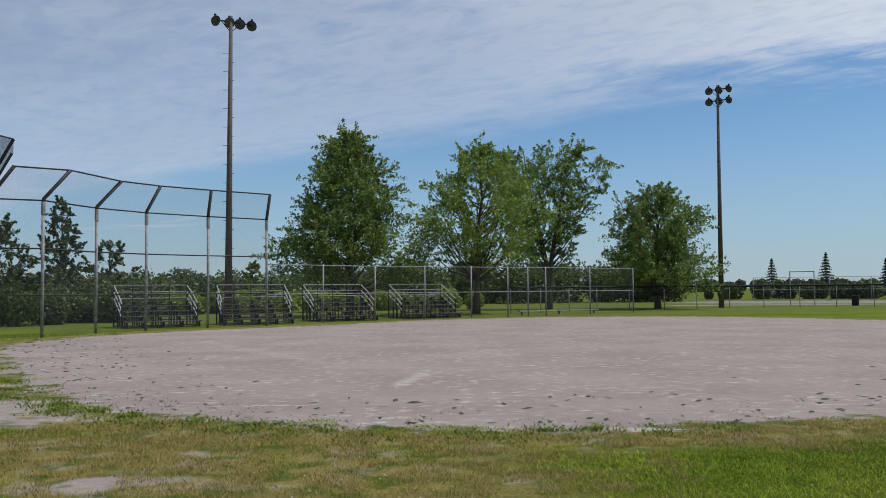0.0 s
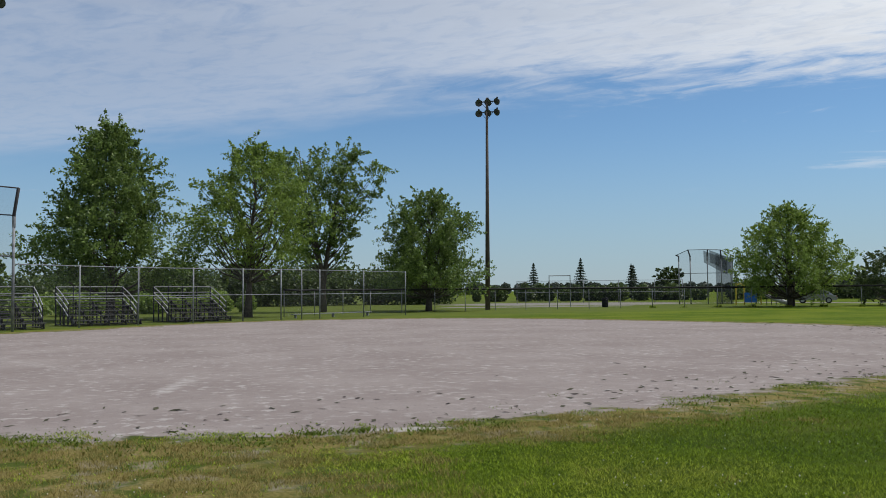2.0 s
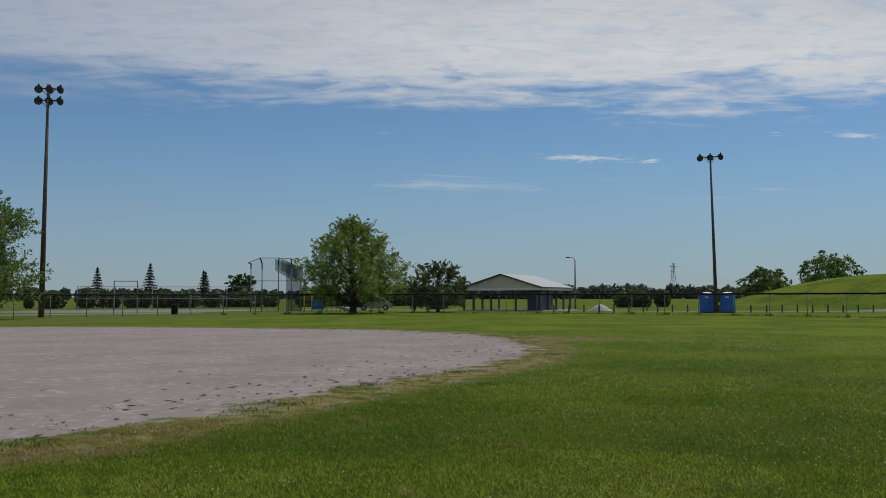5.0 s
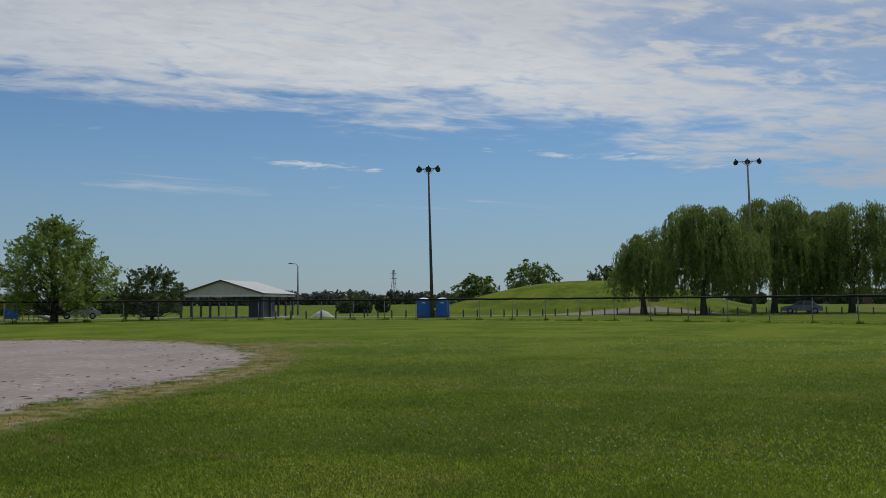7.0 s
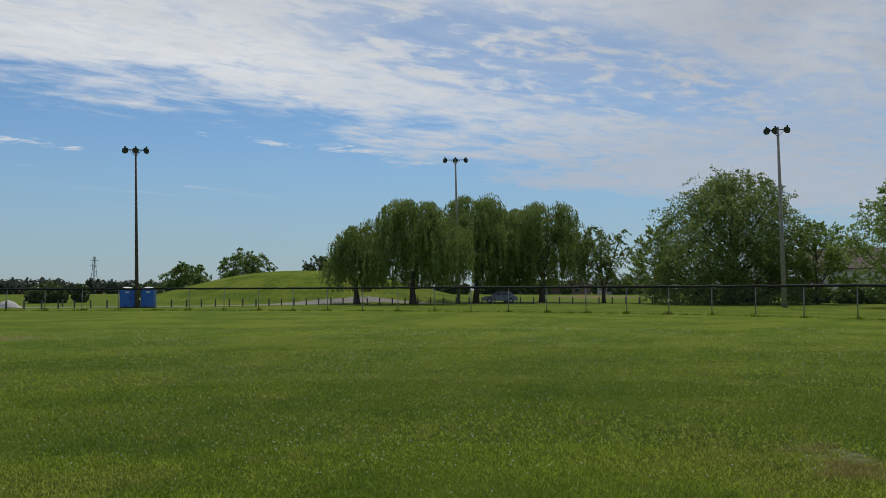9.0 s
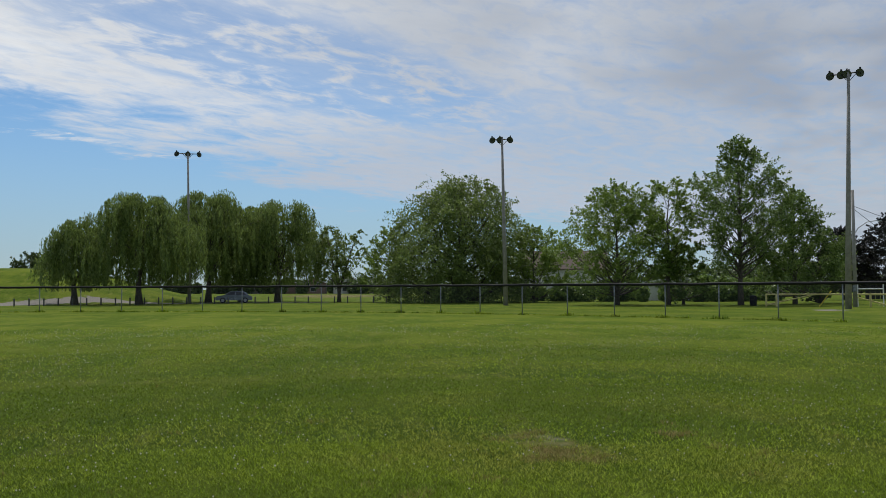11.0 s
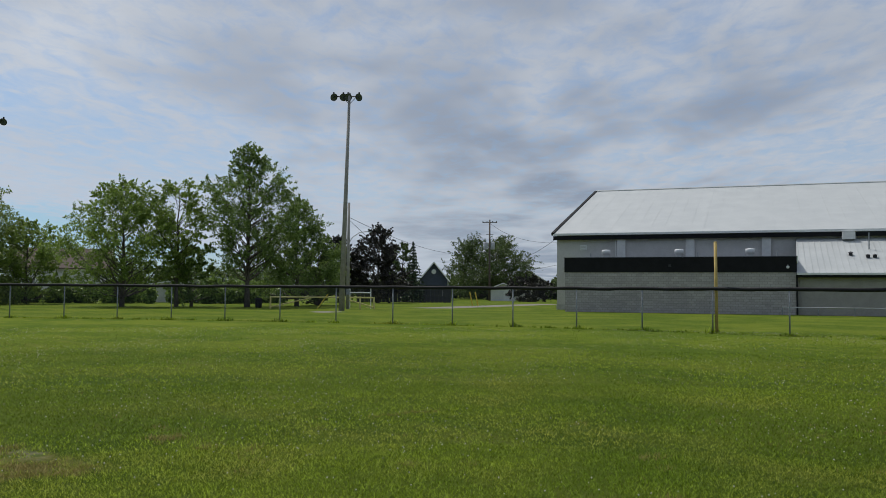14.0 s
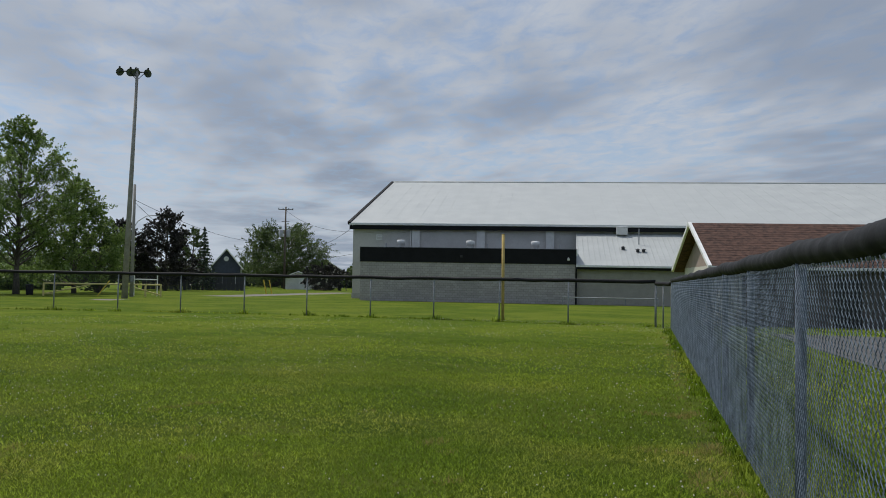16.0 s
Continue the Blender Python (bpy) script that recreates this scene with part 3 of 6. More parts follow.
def tree(name, at, h, rad, mat, label, seed, base=0.22, shape="oval", lobes=60, leaves=11000, leaf=0.26, trunk=0.22, rise=0.75, lean=(0, 0), group="", forks=1):
    """A trunk with limbs to every leaf mass; each mass is a spray of leafy twigs. rise: how far the twigs point up (below 0: they hang)."""
    rng = np.random.default_rng(seed)
    root = empty(name, pose(at[0], at[1], float(height_at(np.float64(at[0]), np.float64(at[1])))), label, "tree", group)
    lob = crown_lobes(rng, h, h * base, rad, lobes, shape)
    fork = [Vector((0, 0, 0))] if forks == 1 else [Vector((rad * 0.42 * math.cos(q), rad * 0.42 * math.sin(q), 0)) for q in (0.25 + 2 * math.pi * k / forks for k in range(forks))]
    if forks > 1:
        lob = [(x * 0.66 + fork[i % forks].x * min(1, 1.4 * z / h), y * 0.66 + fork[i % forks].y * min(1, 1.4 * z / h), z - (i % forks) * 0.04 * z, q) for i, (x, y, z, q) in enumerate(lob)]
    lob = [(x + lean[0] * z / h, y + lean[1] * z / h, z, q) for x, y, z, q in lob]
    wood = Shape()
    top = h * (0.88 if shape != "round" else 0.7)
    stems = []
    for to in fork:
        stem = []
        for k in range(8):
            f = k / 7
            g = max(0.0, f - 0.2) / 0.8
            stem.append(Vector((lean[0] * f + to.x * g + rng.uniform(-1, 1) * 0.04 * rad * f, lean[1] * f + to.y * g + rng.uniform(-1, 1) * 0.04 * rad * f, top * f - 0.1 * (k == 0))))
        wood.tube(stem, [trunk * (1.35 if k == 0 else 1.0 - 0.9 * k / 7) for k in range(8)], 9)
        stems.append(stem)
    for i, (x, y, z, q) in list(enumerate(lob))[:: max(1, lobes // 60)]:
        stem = stems[i % len(stems)]
        zs = max(h * base * 0.7, z - 0.8 * math.hypot(x, y) - 0.3)
        f = min(0.98, zs / top)
        k = min(6, int(f * 7))
        p0 = stem[k].lerp(stem[k + 1], f * 7 - k)
        p2 = Vector((x, y, z))
        p1 = p0.lerp(p2, 0.5) + Vector((0, 0, -0.10 * (p2 - p0).length))
        r = trunk * (0.40 - 0.28 * f)
        wood.tube([p0, p1, p2], [r, r * 0.6, r * 0.2], 5, False)
    part("trunk", wood, BARK, root, smooth=True)
    wt = np.array([q[3] ** 1.8 for q in lob])
    cnt = (leaves * wt / wt.sum()).astype(int)
    pts = []
    for (x, y, z, q), c in zip(lob, cnt):
        m = max(5, c // 42)
        out = np.array([x, y, 0.0]) / (math.hypot(x, y) + 0.25)
        d = out * 0.75 + rng.normal(size=(m, 3)) * 0.62 + (0, 0, rise)
        d /= np.linalg.norm(d, axis=1)[:, None]
        ln = q * rng.uniform(0.8, 1.75, m)
        root_at = np.array([x, y, z]) + rng.normal(size=(m, 3)) * q * 0.26 * (1, 1, 0.7)
        pick = rng.integers(0, m, c)
        t = rng.uniform(0.02, 1.0, c) ** 0.8
        drop = np.zeros((c, 3))
        drop[:, 2] = -0.18 * ln[pick] * t * t if rise > 0 else -0.55 * ln[pick] * t
        off = rng.normal(size=(c, 3)) * (q * 0.125 * (1.2 - 0.85 * t))[:, None]
        pts.append(root_at[pick] + d[pick] * (ln[pick] * t)[:, None] + off + drop)
    ob = new("crown", many_quads("crown", leaf_quads(rng, np.concatenate(pts), leaf, leaf * 0.6), mat))
    ob.parent = root
    return root


def willow(name, at, h, rad, label, seed, mat=None, leaves=15000, trunk=0.35, skirt=0.16, group="willows"):
    """Limbs under a dome, with hanging strands of narrow leaves."""
    rng = np.random.default_rng(seed)
    root = empty(name, pose(at[0], at[1], float(height_at(np.float64(at[0]), np.float64(at[1])))), label, "tree", group)
    lob = crown_lobes(rng, h * 1.05, h * 0.35, rad, 46, "round")
    wood = Shape()
    stem = [Vector((rng.uniform(-1, 1) * 0.08 * rad * k / 5, rng.uniform(-1, 1) * 0.08 * rad * k / 5, h * 0.62 * k / 5 - 0.1 * (k == 0))) for k in range(6)]
    wood.tube(stem, [trunk * (1.4 if k == 0 else 1 - 0.13 * k) for k in range(6)], 9)
    for x, y, z, s in lob[::2]:
        p0 = stem[int(rng.integers(2, 6))]
        wood.tube([p0, p0.lerp(Vector((x, y, z)), 0.5) + Vector((0, 0, 0.5)), Vector((x, y, z))], [trunk * 0.38, trunk * 0.22, 0.03], 6, False)
    part("trunk", wood, BARK, root, smooth=True)
    cs, ln = [], []
    per = max(8, leaves // (len(lob) * 10))
    for x, y, z, s in lob:
        d = rng.normal(size=(per * 5, 3))
        d /= np.linalg.norm(d, axis=1)[:, None]
        d[:, 2] = np.abs(d[:, 2]) * 0.8
        cs.append(np.array([x, y, z]) + d * s * rng.uniform(0.3, 1.05, (per * 5, 1)))
        out = np.array([x, y, 0]) / (math.hypot(x, y) + 0.01)
        for _ in range(13):
            a = rng.normal(size=3)
            a /= np.linalg.norm(a)
            start = np.array([x, y, z]) + (a * (1, 1, 0.35) + out * 0.4) * s
            fall = min(start[2] - h * skirt, rng.uniform(0.10, 0.34) * h)
            if fall < 0.4:
                continue
            t = rng.uniform(0, 1, per)[:, None]
            cs.append(start + out * 0.25 * np.sqrt(t) + np.array([0, 0, -1.0]) * t * fall + rng.normal(size=(per, 3)) * (0.10, 0.10, 0.05))
    c = np.concatenate(cs)
    n = len(c)
    d = rng.normal(size=(n, 3)) * 0.35 + (0, 0, -1)
    d /= np.linalg.norm(d, axis=1)[:, None]
    side = np.cross(d, rng.normal(size=(n, 3)))
    side /= np.linalg.norm(side, axis=1)[:, None]
    le = rng.uniform(0.24, 0.52, n)[:, None]
    w = rng.uniform(0.055, 0.13, n)[:, None]
    q = np.stack([c - d * le / 2, c + side * w / 2, c + d * le / 2, c - side * w / 2], 1)
    ob = new("crown", many_quads("crown", q, mat or LEAF_W))
    ob.parent = root
    return root


def spruce(name, at, h, rad, seed, label="dark green spruce tree with tiered boughs"):
    rng = np.random.default_rng(seed)
    root = empty(name, pose(at[0], at[1], 0), label, "tree", "spruces")
    part("trunk", Shape().tube([(0, 0, -0.1), (0, 0, h * 0.97)], [h * 0.02, 0.02], 7), BARK, root)
    pts = []
    tiers = int(h * 2.2)
    for i in range(tiers):
        f = (i + 0.4) / tiers
        r = rad * (1 - f) ** 0.9
        for k in range(9):
            a = k * 0.698 + i * 0.4 + rng.uniform(-0.2, 0.2)
            t = rng.uniform(0.05, 1.0, int(10 + 26 * (1 - f)))[:, None]
            rr = r * rng.uniform(0.75, 1.1)
            pts.append(np.array([math.cos(a) * rr, math.sin(a) * rr, -0.22 * rr]) * t + (0, 0, h * (0.06 + 0.93 * f)) + rng.normal(size=(len(t), 3)) * 0.07)
    pts.append(np.array([0, 0, 1.0]) * rng.uniform(h * 0.9, h, (30, 1)) + rng.normal(size=(30, 3)) * 0.04)
    ob = new("crown", many_quads("crown", leaf_quads(rng, np.concatenate(pts), 0.30, 0.13, 0.1), NEEDLE))
    ob.parent = root
    return root


def woods(name, a, b, h, depth, n, mat, label, seed, lumps=60):
    """A far belt of trees and scrub from a to b."""
    rng = np.random.default_rng(seed)
    a, b = np.array(a), np.array(b)
    pts = []
    side = np.array([-(b - a)[1], (b - a)[0]]) / np.linalg.norm(b - a)
    for i in range(lumps):
        c = a + (b - a) * rng.uniform(0, 1) + side * rng.uniform(0, depth)
        hh = h * rng.uniform(0.55, 1.0)
        w = hh * rng.uniform(0.35, 0.7)
        m = n // lumps
        d = rng.normal(size=(m, 3))
        d /= np.linalg.norm(d, axis=1)[:, None]
        p = d * rng.uniform(0.5, 1.05, (m, 1)) * (w, w, hh * 0.55) + (c[0], c[1], hh * 0.48)
        pts.append(p[p[:, 2] > 0])
    p = np.concatenate(pts)
    s = 0.0031 * float(np.linalg.norm((a + b) / 2))
    ob = new(name, many_quads(name, leaf_quads(rng, p, s * 1.3, s), mat))
    return tagged(ob, label, "trees", "", "stuff")


tree("maple_tree", (-6.2, 57.5), 13.5, 6.0, LEAF_A, "tall full dark green maple tree behind the bleachers", 11, 0.16, "spire", 130, 54000, 0.20, 0.26)
tree("maple_tree", (2.3, 60.3), 12.8, 5.7, LEAF_B, "light green broad maple tree with open branches", 12, 0.26, "topped", 100, 28000, 0.20, 0.24, lean=(0.5, 0))
tree("maple_tree", (8.9, 72.6), 15.2, 5.2, LEAF_A, "tall slender tree with two leafy tops", 13, 0.28, "vase", 90, 27000, 0.22, 0.26, forks=2)
tree("maple_tree", (17.6, 70.8), 10.9, 5.9, LEAF_A, "round dark green tree behind the fence", 14, 0.15, "dome", 100, 40000, 0.21, 0.24)
tree("maple_tree", (50.4, 67.4), 9.8, 6.1, LEAF_B, "broad leafy tree beside the playground", 15, 0.12, "dome", 104, 38000, 0.21, 0.25)
tree("small_tree", (60.2, 65.8), 5.5, 4.1, LEAF_D, "low spreading dull green tree near the pavilion", 16, 0.10, "oval", 50, 12000, 0.22, 0.16)
tree("small_tree", (-28.5, 53.0), 8.0, 3.5, LEAF_D, "narrow dark tree behind the backstop", 17, 0.1, "oval", 46, 13000, 0.21, 0.14)
tree("small_tree", (-24.4, 55.2), 8.5, 2.5, LEAF_D, "slim young tree behind the backstop", 18, 0.12, "cone", 44, 9000, 0.20, 0.12)
tree("small_tree", (-23.4, 60.6), 5.8, 2.4, LEAF_D, "slim young tree behind the backstop", 19, 0.12, "oval", 30, 4500, 0.22, 0.12)
tree("small_tree", (-16.3, 74.0), 4.7, 2.0, LEAF_B, "small light green tree in the meadow", 20, 0.05, "cone", 30, 4600, 0.25, 0.12)
tree("bush_tree", (134.2, 67.4), 7.0, 5.0, LEAF_A, "rounded low willow beside the hill", 21, 0.02, "round", 60, 17000, 0.34, 0.2, rise=-0.2, group="willows")
tree("bush_tree", (148.0, 62.6), 10.2, 6.3, LEAF_A, "large rounded willow behind the hill", 22, 0.04, "round", 70, 21000, 0.36, 0.25, rise=-0.2, group="willows")
tree("bush_tree", (157.0, 50.6), 8.5, 5.8, LEAF_D, "small tree top showing above the hill", 23, 0.05, "round", 60, 15000, 0.34, 0.2)
willow("willow_tree", (99.0, 28.1), 9.4, 4.3, "drooping willow tree at the foot of the hill", 30, leaves=11000)
willow("willow_tree", (97.8, 21.0), 12.2, 7.0, "large weeping willow with hanging strands", 31, leaves=30000)
willow("willow_tree", (108.8, 15.2), 13.8, 8.0, "large weeping willow with a rounded crown", 32, leaves=30000, skirt=0.16)
willow("willow_tree", (111.9, 7.0), 13.0, 7.4, "weeping willow with a lighter green crown", 33, leaves=26000, skirt=0.17)
willow("willow_tree", (114.5, 11.8), 12.8, 7.0, "weeping willow filling the row behind its neighbours", 74, leaves=22000, skirt=0.15)
tree("willow_tree", (108.2, -0.8), 10.8, 4.4, LEAF_W, "smaller open willow with a bare trunk", 34, 0.30, "round", 44, 10000, 0.26, 0.22, rise=-0.1, group="willows", forks=3)
tree("willow_tree", (99.0, -14.6), 16.8, 9.4, LEAF_W, "very large dense willow behind the outfield fence", 35, 0.03, "round", 230, 84000, 0.27, 0.45, rise=-0.35, group="willows")
tree("side_tree", (105.0, -6.8), 9.8, 4.4, LEAF_B, "loose light green tree beside the large willow", 36, 0.08, "oval", 46, 10000, 0.26, 0.16)
tree("side_tree", (97.4, -23.0), 9.6, 5.2, LEAF_B, "low leafy tree beside the large willow", 37, 0.04, "oval", 56, 15000, 0.26, 0.16)
tree("park_tree", (79.8, -27.0), 12.7, 5.8, LEAF_B, "full green tree beyond the outfield fence", 38, 0.10, "oval", 90, 31000, 0.22, 0.2)
tree("park_tree", (78.0, -31.4), 12.6, 4.0, LEAF_B, "slender light green tree beyond the outfield fence", 39, 0.22, "vase", 52, 13000, 0.22, 0.18)
tree("park_tree", (75.2, -37.2), 16.8, 5.7, LEAF_A, "tall spiky tree with sparse upper branches", 40, 0.20, "topped", 96, 30000, 0.22, 0.24, rise=1.0)
tree("park_tree", (78.2, -44.2), 12.0, 5.8, LEAF_A, "dark leafy tree leaning out from its neighbours", 41, 0.10, "cone", 80, 28000, 0.22, 0.2)
tree("low_tree", (79.5, -33.5), 6.4, 3.4, LEAF_A, "low dark tree under the taller ones", 42, 0.12, "round", 36, 8000, 0.26, 0.14)
tree("copper_maple", (101.5, -64.0), 10.0, 4.2, LEAF_P, "dark purple-leaved maple near the houses", 43, 0.1, "dome", 60, 18000, 0.27, 0.2)
tree("copper_maple", (96.9, -67.3), 11.4, 4.9, LEAF_P, "dark purple-leaved maple near the houses", 44, 0.08, "dome", 70, 24000, 0.27, 0.2)
tree("low_tree", (82.6, -49.4), 7.6, 3.4, LEAF_D, "dark leafy tree filling the gap beside the maples", 77, 0.03, "oval", 50, 12000, 0.30, 0.2)
spruce("spruce_tree", (99.7, -75.4), 8.8, 2.3, 45)
tree("copper_shrub", (103.0, -102.5), 4.6, 4.6, LEAF_P, "low red-leaved shrub beside the lane", 73, 0.02, "round", 36, 9000, 0.32, 0.12)
tree("street_tree", (134.0, -121.1), 13.8, 11.0, LEAF_D, "wide dark green street tree by the utility pole", 46, 0.08, "round", 110, 42000, 0.34, 0.3)
tree("street_tree", (160.0, -118.0), 14.0, 4.5, LEAF_D, "distant green tree behind the dark house", 47, 0.1, "oval", 40, 8000, 0.44, 0.3)
for k, (x, y, h) in enumerate(((53.5, 140.0, 6.4), (61.0, 137.0, 7.2), (72.0, 139.0, 6.0), (68.5, 133.0, 6.0), (88.0, 132.0, 4.8), (105.0, 124.0, 5.2))):
    spruce("spruce_tree", (x, y), h, h * 0.32, 50 + k)
tree("far_tree", (75.5, 133.0), 6.0, 3.6, LEAF_D, "rounded tree in the distance", 57, 0.05, "round", 30, 6000, 0.40, 0.2)
woods("far_woods", (-140, 210), (30, 260), 9.0, 40, 45000, LEAF_D, "belt of low trees beyond the meadow", 60, 110)
woods("mid_scrub", (-40, 66), (-17, 72), 3.6, 6, 26000, LEAF_D, "tangled scrub behind the backstop", 61, 40)
woods("mid_scrub", (-34, 44), (-19, 60), 3.0, 5, 28000, LEAF_D, "tangled scrub behind the backstop", 71, 34)
woods("mid_scrub", (-28, 38), (-17.5, 51), 2.4, 3.5, 26000, LEAF_D, "tangled scrub behind the backstop", 75, 40)
woods("meadow_scrub", (-20, 64), (4, 78), 2.0, 8, 26000, LEAF_B, "tall weeds and shrubs in the meadow", 72, 60)
woods("mid_woods", (-12, 105), (30, 107), 6.0, 10, 42000, LEAF_D, "belt of bushy trees behind the diamond", 62, 46)
woods("far_woods", (20, 400), (400, 420), 6.0, 60, 50000, LEAF_HAZE, "hazy belt of trees on the horizon", 63, 150)
woods("far_woods", (300, 370), (620, 150), 9.0, 60, 50000, LEAF_HAZE, "hazy belt of trees beyond the meadow", 64, 220)
woods("low_hedge", (38, 124), (106, 108), 2.7, 6, 26000, LEAF_D, "low dark hedge beyond the next diamond", 78, 60)
woods("near_scrub", (104, 74), (116, 62), 3.0, 6, 14000, LEAF_D, "dark bushes beyond the portable toilets", 65, 16)
woods("garden_shrubs", (92, -40), (100, -60), 3.2, 8, 15000, LEAF_A, "garden shrubs and hedges before the houses", 66, 26)
woods("garden_shrubs", (104, -22), (96, -36), 2.6, 6, 12000, LEAF_A, "garden shrubs before the houses", 67, 20)
woods("far_woods", (330, 80), (250, -60), 5.5, 20, 26000, LEAF_D, "belt of trees behind distant houses", 69, 70)
woods("far_woods", (165, -112), (125, -150), 6.5, 14, 16000, LEAF_D, "trees behind the lane", 76, 40)
woods("far_woods", (170, -60), (230, -170), 9.0, 30, 16000, LEAF_D, "trees among the distant houses", 68, 40)


# ---- fences ----
def along(points, pitch):
    """Evenly spaced points on a smooth line through the given ones."""
    p = [Vector((*q, 0)) for q in points]
    p = [p[0] * 2 - p[1]] + p + [p[-1] * 2 - p[-2]]
    fine = []
    for i in range(1, len(p) - 2):
        for k in range(24):
            t = k / 24
            a, b, c, d = p[i - 1:i + 3]
            fine.append(0.5 * ((2 * b) + (c - a) * t + (2 * a - 5 * b + 4 * c - d) * t * t + (3 * b - a - 3 * c + d) * t ** 3))
    fine.append(p[-2])
    out, acc = [fine[0]], 0.0
    for u, v in zip(fine, fine[1:]):
        step = (v - u).length
        while acc + step >= pitch:
            u = u.lerp(v, (pitch - acc) / step)
            step = (v - u).length
            out.append(u)
            acc = 0.0
        acc += step
    return out


def capped_fence(name, posts, h, label, net=NET, bottom_rail=False):
    """Chain-link on steel posts with a black corrugated tube over the top rail."""
    root = empty(name, pose(posts[0].x, posts[0].y, 0), label, "fence")
    o = posts[0]
    q = [p - o for p in posts]
    post = Shape().tube([(0, 0, -0.05), (0, 0, h - 0.02)], 0.032, 8).mesh("post", GALV, True)
    for p in q:
        ob = new("post", post)
        ob.parent = root
        ob.location = p
    cap = Shape()
    rng = np.random.default_rng(len(q))
    line = []
    for i, p in enumerate(q[:-1]):
        for k in range(6):
            r = p.lerp(q[i + 1], k / 6)
            line.append(r + Vector((0, 0, h - 0.025 * math.sin(math.pi * k / 6) * rng.uniform(0.2, 1.5))))
    line.append(q[-1] + Vector((0, 0, h)))
    cap.tube(line, [0.075 + 0.006 * (i % 2) for i in range(len(line))], 9)
    part("cap_tube", cap, BLACK, root, "black corrugated plastic tube", True)
    net_s = Shape()
    for a, b in zip(q, q[1:]):
        net_s.face(a + Vector((0, 0, 0.04)), b + Vector((0, 0, 0.04)), b + Vector((0, 0, h)), a + Vector((0, 0, h)))
    part("chain_link", net_s, net, root, "grey chain-link netting")
    if bottom_rail:
        part("bottom_rail", Shape().tube([p + Vector((0, 0, 0.1)) for p in q], 0.02, 6), GALV, root)
    return root


LINE = along([(3.3, 59.0), (12.0, 66.2), (16.0, 67.6), (26.5, 70.6), (41.0, 70.3), (51.5, 66.5), (59.5, 59.0), (64.0, 50.0), (66.5, 40.0), (67.3, 30.0), (66.5, 20.0), (64.0, 8.0), (59.0, -3.5), (52.0, -11.5), (45.0, -18.0), (38.0, -23.2), (30.5, -27.6), (23.3, -30.3), (17.6, -31.7)], 0.05)
# posts every 3.05 m, a little wider apart along the right of the field
GAPS = [3.05] * 3 + [3.13] * 14 + [3.05] * 60
OUT, STEP = [LINE[-1]], 0.0
for q in GAPS:
    STEP += q
    if STEP / 0.05 < len(LINE) - 1:
        OUT.append(LINE[len(LINE) - 1 - round(STEP / 0.05)])
OUT.reverse()
OUT.append(Vector((14.4, -33.0, 0)))
capped_fence("outfield_fence", OUT, 1.83, "chain-link outfield fence with a black cap tube")

# the foul-line fence, whose wire shows
F0, FD = Vector((0.95, -4.35, 0)), Vector((0.408, -0.913, 0))
FIELD = Vector((0.913, 0.408, 0))
FOUL = [F0 + FD * d for d in (-0.95, 1.76, 4.45, 7.15, 9.85, 12.55, 15.25, 18.0, 20.8, 23.6, 26.4, 29.35)]


def wire_net(parent, a, b, h, pitch=0.078, r=0.0022, rise=0.041):
    """Woven wire: each strand zigzags from the top to the bottom."""
    d = (b - a)
    n = int(d.length / pitch)
    d.normalize()
    rows_n = int((h - 0.06) / rise)
    side = Vector((-d.y, d.x, 0))
    i, k = np.meshgrid(np.arange(n), np.arange(rows_n), indexing="ij")
    i, k = i.ravel(), k.ravel()
    dv, sv, av = np.array(d), np.array(side), np.array(a)
    z0 = 0.05 + k * rise
    lo = av + np.outer((i + 0.5 * (k % 2)) * pitch, dv) + np.outer(z0, (0, 0, 1.0)) + np.outer(((k % 2) - 0.5) * 2 * r, sv)
    hi = av + np.outer((i + 0.5 * ((k + 1) % 2)) * pitch, dv) + np.outer(z0 + rise, (0, 0, 1.0)) + np.outer((((k + 1) % 2) - 0.5) * 2 * r, sv)
    mirror = av + np.outer((i + 1 - 0.5 * (k % 2)) * pitch, dv) + np.outer(z0, (0, 0, 1.0)) - np.outer(((k % 2) - 0.5) * 2 * r, sv)
    mirror_hi = av + np.outer((i + 1 - 0.5 * ((k + 1) % 2)) * pitch, dv) + np.outer(z0 + rise, (0, 0, 1.0)) - np.outer((((k + 1) % 2) - 0.5) * 2 * r, sv)
    lo, hi = np.concatenate([lo, mirror]), np.concatenate([hi, mirror_hi])
    ax = hi - lo
    ax /= np.linalg.norm(ax, axis=1)[:, None]
    u = np.cross(ax, sv)
    c = [u, -0.5 * u + 0.866 * sv, -0.5 * u - 0.866 * sv]
    quads = [np.stack([lo + c[j] * r, lo + c[(j + 1) % 3] * r, hi + c[(j + 1) % 3] * r, hi + c[j] * r], 1) for j in range(3)]
    ob = new("chain_link", many_quads("chain_link", np.concatenate(quads), WIRE))
    ob.parent = parent
    return ob


WIRE = plain("weathered_wire", (0.038, 0.055, 0.080), (0.19, 0.235, 0.30), 5, 0.7, 0.1)
BLUE_POST = plain("blue_grey_post", (0.048, 0.066, 0.096), (0.115, 0.145, 0.19), 7, 0.8, 0.0)


